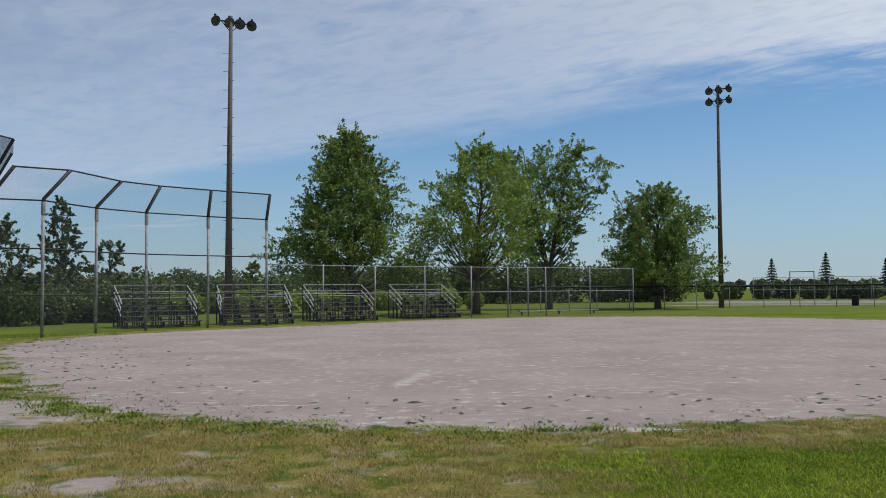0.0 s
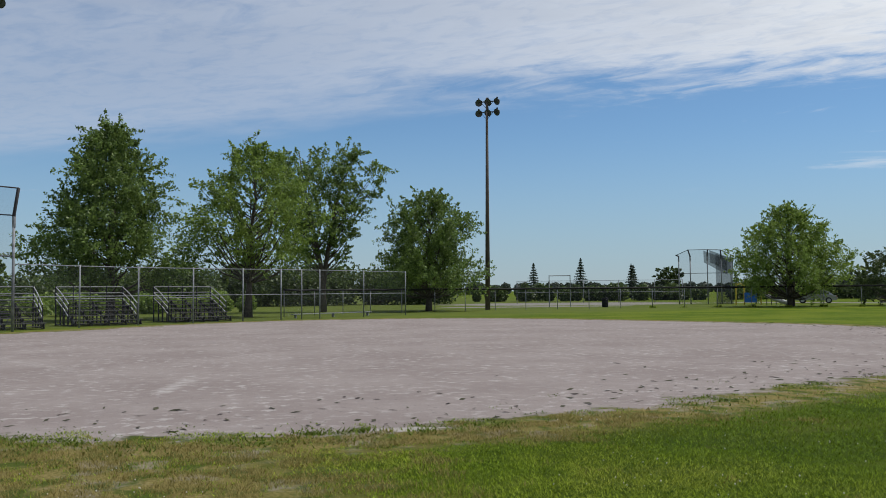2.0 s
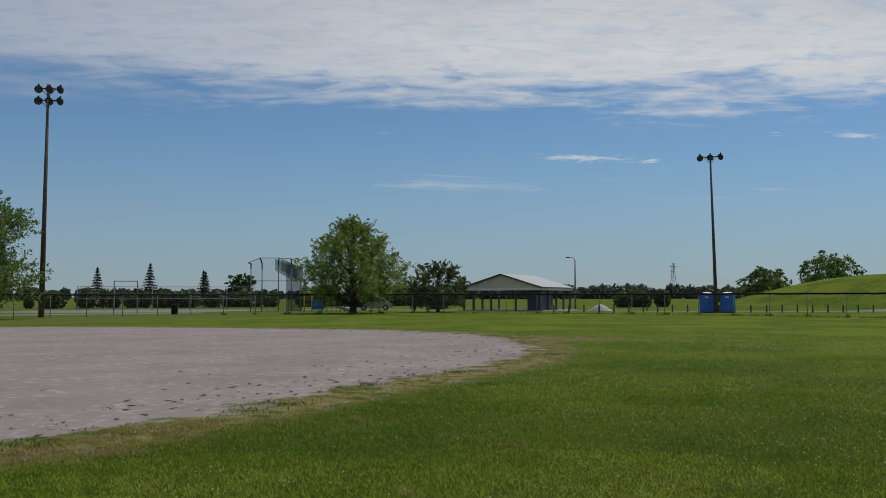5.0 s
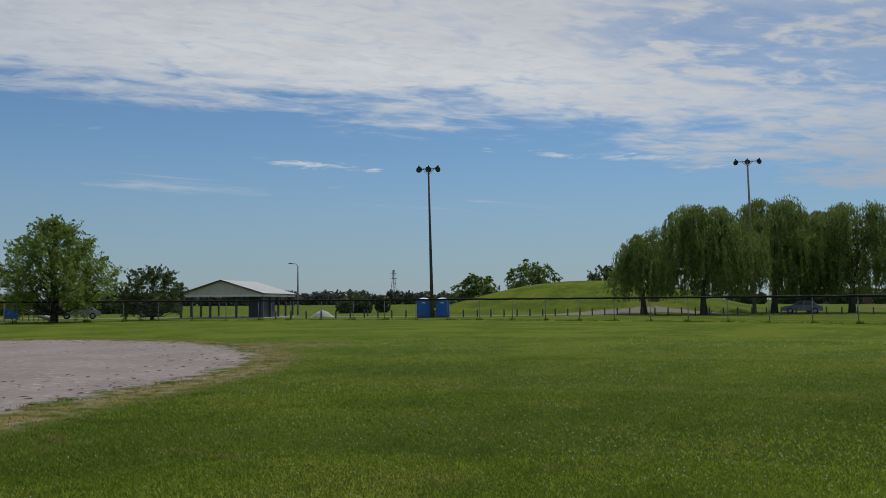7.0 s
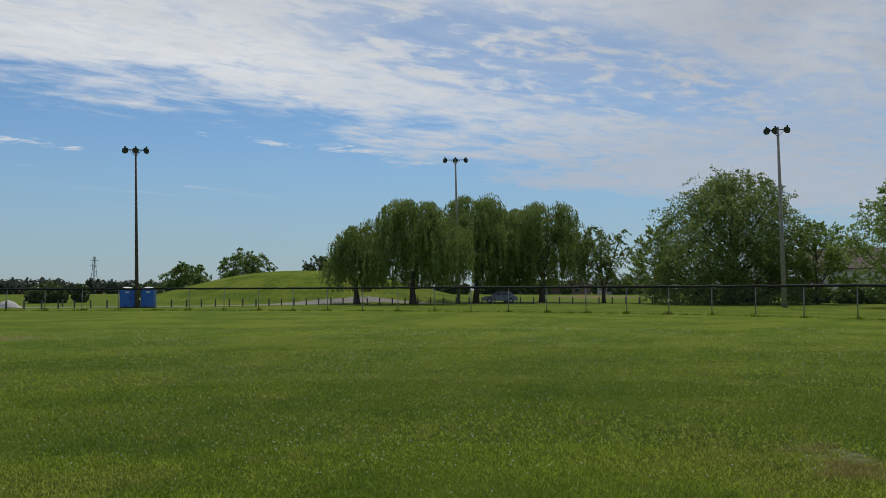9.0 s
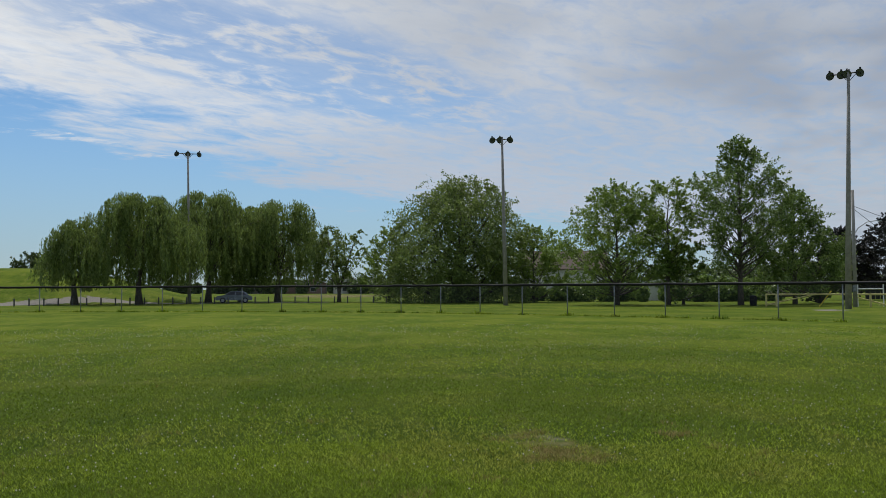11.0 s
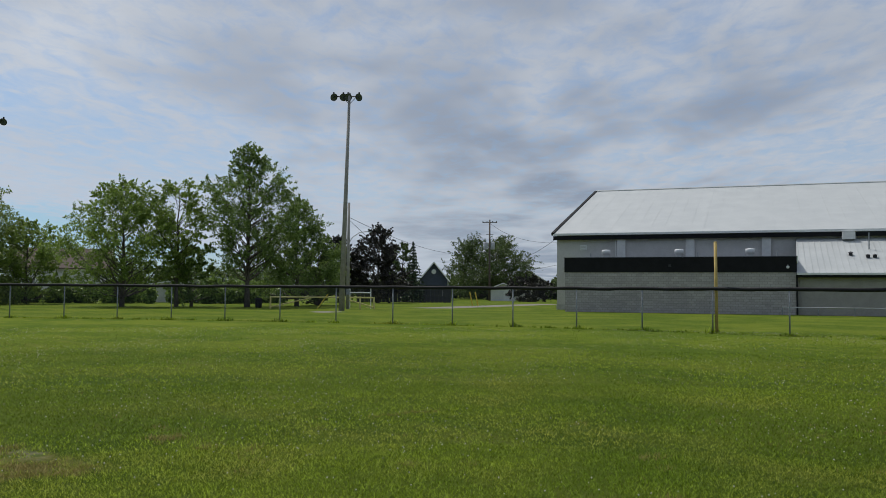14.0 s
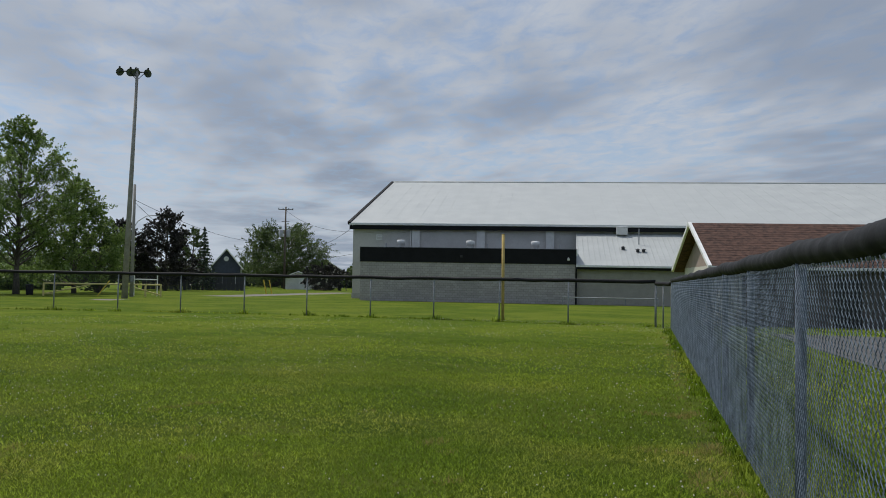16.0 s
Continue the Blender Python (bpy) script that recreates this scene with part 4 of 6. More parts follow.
def foul_fence():
    h = 1.83
    root = empty("foul_line_fence", pose(0, 0, 0), "chain-link fence with a thick black cap tube and blue-grey posts", "fence")
    for p in FOUL:
        ob = part("post", Shape().tube([p + Vector((0, 0, -0.05)), p + Vector((0, 0, h))], 0.036, 10), BLUE_POST, root, smooth=True)
        for z in (0.45, 0.9, 1.35):
            tie = Shape().tube([p + Vector((0.04, -0.03, z)), p + Vector((-0.04, 0.03, z + 0.01))], 0.008, 5)
            part("tie", tie, GALV, ob)
    rng = np.random.default_rng(5)
    line = []
    for a, b in zip(FOUL, FOUL[1:]):
        for k in range(40):
            line.append(a.lerp(b, k / 40) + Vector((0, 0, h + 0.035 - 0.022 * math.sin(math.pi * k / 40) + 0.004 * rng.normal())))
    line.append(FOUL[-1] + Vector((0, 0, h + 0.035)))
    part("cap_tube", Shape().tube(line, [0.075 + 0.004 * math.sin(i * 1.3) + 0.003 * rng.uniform(-1, 1) for i in range(len(line))], 14), BLACK, root, "thick black corrugated plastic tube", True)
    part("top_rail", Shape().tube([FOUL[0] + Vector((0, 0, h - 0.05)), FOUL[-1] + Vector((0, 0, h - 0.05))], 0.02, 6), GALV, root)
    for a, b in zip(FOUL, FOUL[1:]):
        wire_net(root, a + FIELD * 0.04, b + FIELD * 0.04, h - 0.02, 0.078, 0.0027 if (a - F0).length < 14 else 0.0032)
    return root


foul_fence()
capped_fence("corner_fence", [FOUL[-1] + Vector((0.06, -0.08, 0)), Vector((13.7, -32.15, 0)), Vector((14.34, -32.93, 0))], 1.75, "short return of chain-link fence at the field corner", NET_DENSE)


def backstop(name, posts, tips, h_rail, label, tall=None):
    """Tall posts with arms that lean over the field, rails and netting."""
    o = posts[0]
    root = empty(name, pose(o[0], o[1], 0), label, "backstop")
    P = [Vector((p[0] - o[0], p[1] - o[1], 0)) for p in posts]
    T = [Vector((p[0] - o[0], p[1] - o[1], p[2])) for p in tips]
    for p, t in zip(P, T):
        ob = part("post", Shape().tube([p + Vector((0, 0, -0.05)), p + Vector((0, 0, 5.2))], 0.062, 9), GALV, root, smooth=True)
        part("arm", Shape().tube([p + Vector((0, 0, 5.0)), p + Vector((0, 0, 5.3)), t], 0.075, 8), DARK_STEEL, ob, "dark steel overhang arm", True)
        part("clamp", Shape().lathe([(0.075, 0), (0.08, 0.05), (0.08, 0.45), (0.075, 0.5)], Matrix.Translation(p + Vector((0, 0, 4.7))), 9), GALV, ob)
    for z in h_rail:
        part("rail", Shape().tube([p + Vector((0, 0, z)) for p in P], 0.030, 6), DARK_STEEL, root)
    part("top_rail", Shape().tube(T, 0.032, 6), DARK_STEEL, root)
    net = Shape()
    for (a, b), (c, d) in zip(zip(P, P[1:]), zip(T, T[1:])):
        up = Vector((0, 0, 5.25))
        net.face(a, b, b + up, a + up)
        net.face(a + up, b + up, d, c)
    part("chain_link", net, NET_DENSE, root, "grey chain-link netting")
    return root


BS = [(-16.9, 32.2), (-15.3, 33.1), (-14.5, 36.2), (-13.2, 38.5), (-11.05, 40.7), (-8.7, 42.7)]
BT = [(-15.9, 32.0, 6.42), (-14.4, 33.4, 6.45), (-13.7, 36.8, 6.45), (-12.6, 38.55, 6.45), (-10.8, 40.3, 6.45), (-8.45, 42.3, 6.45)]
backstop("backstop", BS, BT, (1.62, 3.4, 5.25), "tall galvanised chain-link backstop with leaning top arms")


def hood():
    """The higher middle part of the backstop, whose roof panel juts forward."""
    root = empty("backstop_hood", pose(-15.35, 29.3, 0), "overhanging chain-link roof panel of the backstop", "backstop")
    part("post", Shape().tube([(0, 0, -0.05), (0, 0, 6.0)], 0.06, 9), GALV, root)
    part("arm", Shape().tube([(0, 0, 5.6), (0.75, 0.05, 6.95)], 0.055, 8), DARK_STEEL, root)
    part("arm", Shape().tube([(0, -0.1, 5.1), (0.75, -0.05, 6.45)], 0.045, 8), DARK_STEEL, root)
    n = Shape()
    n.face((0, 0, 5.6), (0.75, 0.05, 6.95), (0.2, -3.0, 6.95), (-0.55, -3.0, 5.6))
    n.face((0, 0, 5.1), (0.75, 0.05, 6.45), (0.75, 0.05, 6.95), (0, 0, 5.6))
    n.face((0, 0, 0), (0, 0, 5.6), (-0.55, -3.0, 5.6), (-0.55, -3.0, 0))
    part("chain_link", n, NET_HOOD, root)
    part("rail", Shape().tube([(0.75, 0.05, 6.95), (0.2, -3.0, 6.95)], 0.03, 6), DARK_STEEL, root)


hood()


def tall_fence(name, posts, h, rails, label):
    o = posts[0]
    root = empty(name, pose(o[0], o[1], 0), label, "fence")
    q = [Vector((x - o[0], y - o[1], 0)) for x, y in posts]
    post = Shape().tube([(0, 0, -0.05), (0, 0, h + 0.04)], 0.04, 8).mesh("post", GALV, True)
    for i, p in enumerate(q):
        ob = new("post", post)
        ob.parent = root
        ob.location = p
    for z in rails:
        part("rail", Shape().tube([p + Vector((0, 0, z)) for p in q], 0.024, 6), GALV, root)
    n = Shape()
    for a, b in zip(q, q[1:]):
        n.face(a, b, b + Vector((0, 0, h)), a + Vector((0, 0, h)))
    part("chain_link", n, NET, root)
    return root


tall_fence("dugout_fence", [(-8.7, 42.72), (-6.35, 45.9), (-3.8, 48.4), (-1.05, 50.2), (1.7, 51.9), (4.0, 53.3), (5.3, 53.9), (6.5, 54.6), (9.7, 57.0), (13.3, 60.4)], 3.07, (3.05, 1.55), "three-metre galvanised chain-link fence beside the bleachers")


# ---- floodlights ----
def flood_lamp(parent, at, turn, tilt):
    m = Matrix.Translation(at) @ pose(0, 0, 0, 0, 0, turn) @ pose(0, 0, 0, 90 + tilt)
    ob = part("lamp", Shape().lathe([(0.0, -0.30), (0.085, -0.29), (0.11, -0.17), (0.23, -0.10), (0.305, 0.02), (0.325, 0.07), (0.29, 0.06)], m, 14), LAMP_BODY, parent, "black bowl-shaped floodlight", True)
    part("lens", Shape().lathe([(0.0, 0.01), (0.30, 0.05)], m, 14), LENS, ob)
    part("ballast", Shape().box((0.13, 0.13, 0.17), Matrix.Translation(Vector(at) + Vector((0, 0, 0.33))), 0.03), DARK_STEEL, ob)
    part("bracket", Shape().tube([Vector(at) + Vector((0, 0, 0.3)), Vector(at) + Vector((0, 0, -0.1))], 0.03, 6), DARK_STEEL, ob)


def floodlight(at, h, arms, face, label, wood=True, pegs=False, lean=(0.0, 0.0), r=0.2, spread=1.0):
    """A tall pole with crossarms of lamps; face: the heading to which the lamps look."""
    root = empty("floodlight_pole", pose(at[0], at[1], 0), label, "floodlight", "floodlights round the diamond")
    top = Vector((lean[0], lean[1], h))
    part("pole", Shape().tube([(0, 0, -0.1), top * 0.5, top], [r, r * 0.68, r * 0.42], 12), POLE_WOOD if wood else POLE_GREY, root, smooth=True)
    side = Vector((-math.cos(radians(face)), math.sin(radians(face)), 0))
    for z, xs in arms:
        c = Vector((lean[0] * z / h, lean[1] * z / h, z))
        part("crossarm", Shape().tube([c + side * (min(xs) - 0.1), c + side * (max(xs) + 0.1)], 0.05, 6), DARK_STEEL, root)
        br = Shape()
        for s in (-1, 1):
            br.tube([c + side * s * 0.6, c + Vector((0, 0, -0.65))], 0.025, 5)
        part("brace", br, DARK_STEEL, root)
        for x in xs:
            flood_lamp(root, c + side * x * spread + Vector((0, 0, -0.05)), 180 - face - x * 28, 26)
    if pegs:
        for k in range(26):
            z = 2.6 + k * 0.56
            s = 1 if k % 2 else -1
            part("step_peg", Shape().tube([(0, 0, z), (s * 0.34, 0, z + 0.01)], 0.014, 5), DARK_STEEL, root)
    return root


floodlight((-12.75, 51.3), 18.3, [(17.95, (-0.95, -0.1, 0.55, 1.3))], 150, "dark wooden floodlight pole with four lamps and step pegs", True, True, (0.13, 0.0), 0.24)
floodlight((23.3, 72.3), 18.8, [(18.45, (-0.75, 0.1, 0.95)), (17.5, (-0.75, 0.1, 0.95))], 215, "dark wooden floodlight pole with six lamps in two rows", True, False, (0.12, -0.04), 0.23)
floodlight((76.6, 43.6), 15.5, [(15.3, (-1.0, 0.0, 1.0))], 250, "dark floodlight pole with three lamps", True, False, (-0.10, 0.3), 0.2)
floodlight((103.8, 16.6), 17.9, [(17.6, (-1.3, 0.0, 1.3))], 262, "floodlight pole with three lamps before the willows", False, False, (0.0, 0.35), 0.22)
floodlight((81.0, -16.4), 16.2, [(15.95, (-0.95, -0.2, 0.8))], 285, "pale floodlight pole with three lamps beyond the outfield fence", False, False, (0.05, 0.25), 0.24)
floodlight((59.7, -37.9), 17.9, [(17.6, (-1.3, -0.5, -0.1, 0.8))], 310, "pale floodlight pole with four lamps near the yellow gate", False, False, (-0.22, -0.36), 0.25)


# ---- bleachers ----
def bleacher(at, turn, label, width=3.6):
    """Five rows of planks on a steel frame, guard rails behind and at the sides."""
    root = empty("bleachers", pose(at[0], at[1], 0, 0, 0, turn), label, "bleachers", "bleachers behind the backstop")
    rows_n = 5
    for i in range(rows_n):
        y, z = i * 0.58, 0.30 + i * 0.24
        part("seat_plank", Shape().box((width, 0.25, 0.045), pose(0, y, z), 0.008), WEATHERED, root)
        part("foot_plank", Shape().box((width, 0.25, 0.04), pose(0, y + 0.3, z - 0.17), 0.008), WEATHERED, root)
    for x in (-width / 2 + 0.1, -width / 4, 0, width / 4, width / 2 - 0.1):
        fr = Shape().tube([(x, -0.1, 0.05), (x, rows_n * 0.58, 0.05)], 0.03, 6)
        fr.tube([(x, -0.05, 0.08), (x, (rows_n - 1) * 0.58 + 0.2, 0.22 + (rows_n - 1) * 0.24)], 0.045, 6)
        for i in range(rows_n):
            fr.tube([(x, i * 0.58, 0.03), (x, i * 0.58, 0.29 + i * 0.24)], 0.04, 6)
        fr.tube([(x, 0.3, 0.1), (x, 2.3, 1.2)], 0.02, 5)
        fr.tube([(x, 0.1, 0.1), (x + 0.85 if x < 1 else x - 0.85, 2.3, 1.15)], 0.02, 5)
        part("frame", fr, DARK_STEEL, root)
    yb = (rows_n - 1) * 0.58 + 0.45
    for x in (-width / 2, -width / 4, 0, width / 4, width / 2):
        part("rail_post", Shape().tube([(x, yb, 0.0), (x, yb, 2.12)], 0.042 if abs(x) > 1.5 else 0.03, 6), DARK_STEEL, root)
    for z in (2.06, 1.72, 1.4):
        part("back_rail", Shape().tube([(-width / 2, yb, z), (width / 2, yb, z)], 0.03, 6), RAIL, root)
    for s in (-1, 1):
        x = s * width / 2
        for dz in (0.0, -0.34, -0.66):
            part("side_rail", Shape().tube([(x, yb, 2.06 + dz), (x, yb - 1.1, 1.62 + dz), (x, 0.75, 1.15 + dz)], 0.03, 6), BRIGHT, root, "bright aluminium side rail")
        for y in (0.75, 1.6):
            part("rail_post", Shape().tube([(x, y, 0.1), (x, y, 1.15 + (y - 0.75) * 0.42)], 0.026, 6), DARK_STEEL, root)
    return root


for (x, y), a in (((-13.4, 41.6), 31), ((-9.35, 44.2), 22), ((-5.25, 48.4), 27), ((-0.5, 51.9), 27)):
    bleacher((x, y), a, "weathered five-row metal bleachers facing the diamond")


def bench(at, turn, length, h, label):
    root = empty("players_bench", pose(at[0], at[1], 0, 0, 0, turn), label, "bench")
    part("seat", Shape().box((length, 0.28, 0.05), pose(0, 0, h), 0.01), BRIGHT, root)
    for x in (-length / 2 + 0.3, 0, length / 2 - 0.3):
        part("leg", Shape().box((0.08, 0.2, h), pose(x, 0, h / 2 - 0.02), 0.01), GALV, root)


bench((7.8, 58.1), 34, 7.0, 0.26, "long pale players' bench behind the fence")


# ---- buildings ----
U, NV = Vector((-0.86, -0.51, 0)).normalized(), Vector((0.51, -0.86, 0)).normalized()
HEAD = math.degrees(math.atan2(U.y, U.x))


def framed(o):
    """A frame at o: x along the long wall, y away from the field."""
    m = Matrix.Identity(4)
    m.col[0], m.col[1], m.col[2], m.col[3] = (*U, 0), (*NV, 0), (0, 0, 1, 0), (*o, 1)
    return m


def slab(x0, x1, y0, y1, z0, z1, bevel=0.0):
    return Shape().box((x1 - x0, y1 - y0, z1 - z0), Matrix.Translation(((x0 + x1) / 2, (y0 + y1) / 2, (z0 + z1) / 2)), bevel)


def flipped(ob):
    """Turn the faces outwards after a mirrored frame."""
    ob.data.flip_normals()
    return ob


def uv_wall(ob):
    """Wall coordinates in metres for block courses."""
    lay = ob.data.uv_layers.new(name="wall")
    for poly in ob.data.polygons:
        n = poly.normal
        for li in poly.loop_indices:
            c = ob.data.vertices[ob.data.loops[li].vertex_index].co
            lay.data[li].uv = (c.x if abs(n.y) > 0.5 else c.y, c.z)
    return ob


def arena():
    m = framed((50.65, -54.6, 0))
    root = empty("arena_hall", m, "large grey arena hall with a white metal roof", "building")
    L0, L1, S, E, W, RZ = -2.2, 80.0, 8.0, 7.2, 22.5, 13.8
    part("wall", slab(L0 - 0.3, L1, S, S + 2 * W, -0.1, E - 0.25), STUCCO, root)
    part("base_band", slab(L0 - 0.34, L1, S - 0.05, S + 0.02, -0.1, 0.5), CONCRETE, root)
    r = Shape()
    a, b, t = -2.75, L1 + 0.4, 0.22
    for z in (0.0, -t):
        r.face((a, S - 0.5, E + z), (b, S - 0.5, E + z), (b, S + W, RZ + z), (a, S + W, RZ + z))
        r.face((a, S + 2 * W + 0.5, E + z), (b, S + 2 * W + 0.5, E + z), (b, S + W, RZ + z), (a, S + W, RZ + z))
    r.face((a, S - 0.5, E), (b, S - 0.5, E), (b, S - 0.5, E - t), (a, S - 0.5, E - t))
    for q in (a, b):
        r.face((q, S - 0.5, E), (q, S - 0.5, E - t), (q, S + W, RZ - t), (q, S + W, RZ))
        r.face((q, S + 2 * W + 0.5, E), (q, S + 2 * W + 0.5, E - t), (q, S + W, RZ - t), (q, S + W, RZ))
    roof = part("roof", r, ROOF_WHITE, root, "white ribbed metal roof")
    for k in range(int((b - a) / 1.2)):
        x = a + 0.45 + k * 1.2
        part("roof_rib", Shape().tube([(x, S - 0.48, E + 0.02), (x, S + W, RZ + 0.012)], 0.004, 4), ROOF_WHITE, roof)
    part("ridge_cap", Shape().tube([(a, S + W, RZ + 0.02), (b, S + W, RZ + 0.02)], 0.12, 6), ROOF_WHITE, roof)
    g = Shape()
    g.face((L0 - 0.3, S, E - 0.3), (L0 - 0.3, S + W, RZ - 0.3), (L0 - 0.3, S + 2 * W, E - 0.3))
    part("gable", g, STUCCO, root)
    part("gable_trim", Shape().tube([(a - 0.05, S - 0.5, E - 0.05), (a - 0.05, S + W, RZ - 0.05)], 0.2, 4), DARK_TRIM, root, "dark gable trim")
    part("fascia", slab(a, b, S - 0.53, S - 0.46, E - 0.62, E - 0.24), DARK_TRIM, root, "black fascia under the eaves")
    part("gutter", slab(a, b, S - 0.6, S - 0.5, E - 0.2, E - 0.06), WHITE, root)
    for x in (3.6, 9.75, 16.2, 22.7, 29.0, 35.3):
        part("pilaster", slab(x - 0.38, x + 0.38, S - 0.28, S + 0.02, 0, E - 0.55), STUCCO_PALE, root, "pale wall pilaster")
    part("downpipe", slab(3.02, 3.16, S - 0.2, S - 0.05, 0, E - 0.55), STUCCO_PALE, root)
    v = part("wall_vent", slab(-0.25, 0.35, S - 0.06, S + 0.02, 5.62, 6.12), WHITE, root, "white louvred wall vent")
    for k in range(3):
        part("slat", slab(-0.19, 0.29, S - 0.09, S - 0.05, 5.69 + k * 0.14, 5.74 + k * 0.14), STUCCO, v)
    return root


def annex():
    m = framed((50.65, -54.6, 0))
    root = empty("block_annex", m, "flat-roofed grey concrete-block annex with a black parapet", "building")
    w, h = 18.3, 4.55
    uv_wall(part("wall", slab(0, w, 0, 7.9, -0.1, 3.35), BLOCKS, root, "grey concrete blocks"))
    part("parapet", slab(-0.05, w + 0.05, -0.06, 7.9, 3.35, h), DARK_TRIM, root, "black metal parapet")
    part("coping", slab(-0.08, w + 0.08, -0.1, 7.9, h, h + 0.06), DARK_STEEL, root)
    part("corner_trim", slab(w - 0.02, w + 0.12, -0.05, 0.1, 0, 3.35), DARK_TRIM, root)
    part("white_edge", slab(w + 0.05, w + 0.14, -0.1, 7.5, h - 0.5, h + 0.08), WHITE, root)
    for x in (3.0, 9.2, 14.9):
        ob = part("roof_vent", Shape().lathe([(0.30, 0), (0.30, 0.42), (0.38, 0.44), (0.38, 0.74), (0.34, 0.82), (0.0, 0.86)], Matrix.Translation((x, 3.0, h)), 14), WHITE, root, "round aluminium roof fan", True)
    for x in (1.6, 10.7, 17.0):
        part("roof_pipe", Shape().tube([(x, 3.2, h), (x, 3.2, h + 0.55)], 0.06, 8), BRIGHT, root)
    lamp = part("wall_lamp", Shape().box((0.22, 0.16, 0.2), pose(17.7, -0.12, 3.75), 0.03), WHITE, root, "white wall lamp")
    part("lamp_arm", Shape().tube([(17.7, 0, 3.95), (17.7, -0.14, 3.85)], 0.03, 6), WHITE, lamp)
    part("alarm_box", Shape().box((0.2, 0.1, 0.2), pose(8.7, -0.08, 3.9), 0.02), DARK_STEEL, root)
    return root


def lean_to():
    m = framed((50.65, -54.6, 0))
    root = empty("lean_to_wing", m, "low wing with a white ribbed metal roof", "building")
    x0, x1, y0 = 18.32, 31.0, 0.3
    uv_wall(part("wall", slab(x0, x1, y0, 7.9, -0.1, 3.1), BLOCKS_TAN, root, "grey-brown block wall"))
    r = Shape()
    e, t = 3.3, 6.45
    for z in (0, -0.14):
        r.face((x0, -0.3, e + z), (x1, -0.3, e + z), (x1, 7.95, t + z), (x0 + 0.3, 7.95, t + z))
    r.face((x0, -0.3, e), (x1, -0.3, e), (x1, -0.3, e - 0.14), (x0, -0.3, e - 0.14))
    roof = part("roof", r, ROOF_WHITE, root, "white ribbed metal roof")
    for k in range(int((x1 - x0) / 0.45)):
        x = x0 + 0.3 + k * 0.45
        part("roof_rib", Shape().tube([(x, -0.28, e + 0.02), (x, 7.9, t + 0.02)], 0.022, 4), ROOF_WHITE, roof)
    part("gutter", slab(x0, x1, -0.42, -0.3, e - 0.16, e - 0.02), WHITE, root)
    part("fascia", slab(x0, x1, -0.29, 0.28, e - 0.36, e - 0.18), DARK_TRIM, root)
    part("roof_pipe", Shape().tube([(24.0, 5.0, 5.2), (24.0, 5.0, 6.7)], 0.05, 8), GALV, root)
    for x, y in ((22.5, 3.6), (23.7, 3.0), (24.2, 3.0)):
        part("roof_vent", Shape().lathe([(0.14, 0), (0.14, 0.2), (0.22, 0.22), (0.0, 0.32)], Matrix.Translation((x, y, e + (y + 0.3) * 0.382)), 10), DARK_STEEL, root)
    part("service_box", slab(22.2, 23.2, 7.0, 7.95, 6.3, 6.95), STUCCO_PALE, root)
    return root


BLOCKS_TAN = plain("grey_brown_blocks", (0.30, 0.280, 0.250), (0.37, 0.345, 0.31), 1.5, 0.95, 0, 0.3)


BRICK_DARK = plain("dark_brick", (0.075, 0.066, 0.066), (0.125, 0.108, 0.104), 3, 0.9, 0, 0.3)


def club_house():
    m = framed((13.6, -36.7, 0))
    root = empty("club_house", m, "low gabled club house with a brown shingle roof", "building")
    L1, W, E, RZ = 24.0, 9.4, 2.75, 4.75
    part("wall", slab(0.5, L1, 0, W, -0.1, E - 0.1), CREAM, root)
    g = Shape()
    g.face((0.5, 0, E - 0.12), (0.5, W / 2, RZ - 0.25), (0.5, W, E - 0.12))
    g.face((0.62, 0, E - 0.12), (0.62, W / 2, RZ - 0.25), (0.62, W, E - 0.12))
    part("gable", g, TAN, root, "pinkish brown panelled gable")
    r = Shape()
    for z in (0, -0.12):
        r.face((0, -0.55, E - 0.2 + z), (L1, -0.55, E - 0.2 + z), (L1, W / 2, RZ + z), (0, W / 2, RZ + z))
        r.face((0, W + 0.55, E - 0.2 + z), (L1, W + 0.55, E - 0.2 + z), (L1, W / 2, RZ + z), (0, W / 2, RZ + z))
    roof = part("roof", r, SHINGLE, root, "brown asphalt shingles")
    sl = math.atan2(RZ - E + 0.2, W / 2 + 0.55)
    for k in range(18):
        f = k / 18
        y = -0.55 + f * (W / 2 + 0.55)
        z = E - 0.2 + f * (RZ - E + 0.2)
        part("shingle_course", Shape().box((L1, 0.33, 0.012), pose(L1 / 2, y + 0.15, z + 0.07, math.degrees(sl) - 1.5)), SHINGLE, roof)
    for s, y0 in ((1, -0.6), (-1, W + 0.6)):
        part("bargeboard", Shape().tube([(-0.03, y0, E - 0.25), (-0.03, W / 2, RZ - 0.02)], 0.11, 4), WHITE, root, "white bargeboard")
    part("gutter", slab(0, L1, -0.68, -0.55, E - 0.33, E - 0.2), WHITE, root)
    part("front_wall", slab(1.4, L1, -0.03, -0.003, -0.1, E - 0.15), BRICK_DARK, root, "dark brown brick front wall")
    part("door", slab(5.2, 6.3, -0.09, 0.02, 0, 2.05), DARK_STEEL, root, "dark metal door")
    part("gable_window", slab(0.44, 0.5, 2.0, 2.7, 1.6, 2.3), GLASS_DARK, root)
    return root


arena()
annex()
lean_to()
club_house()


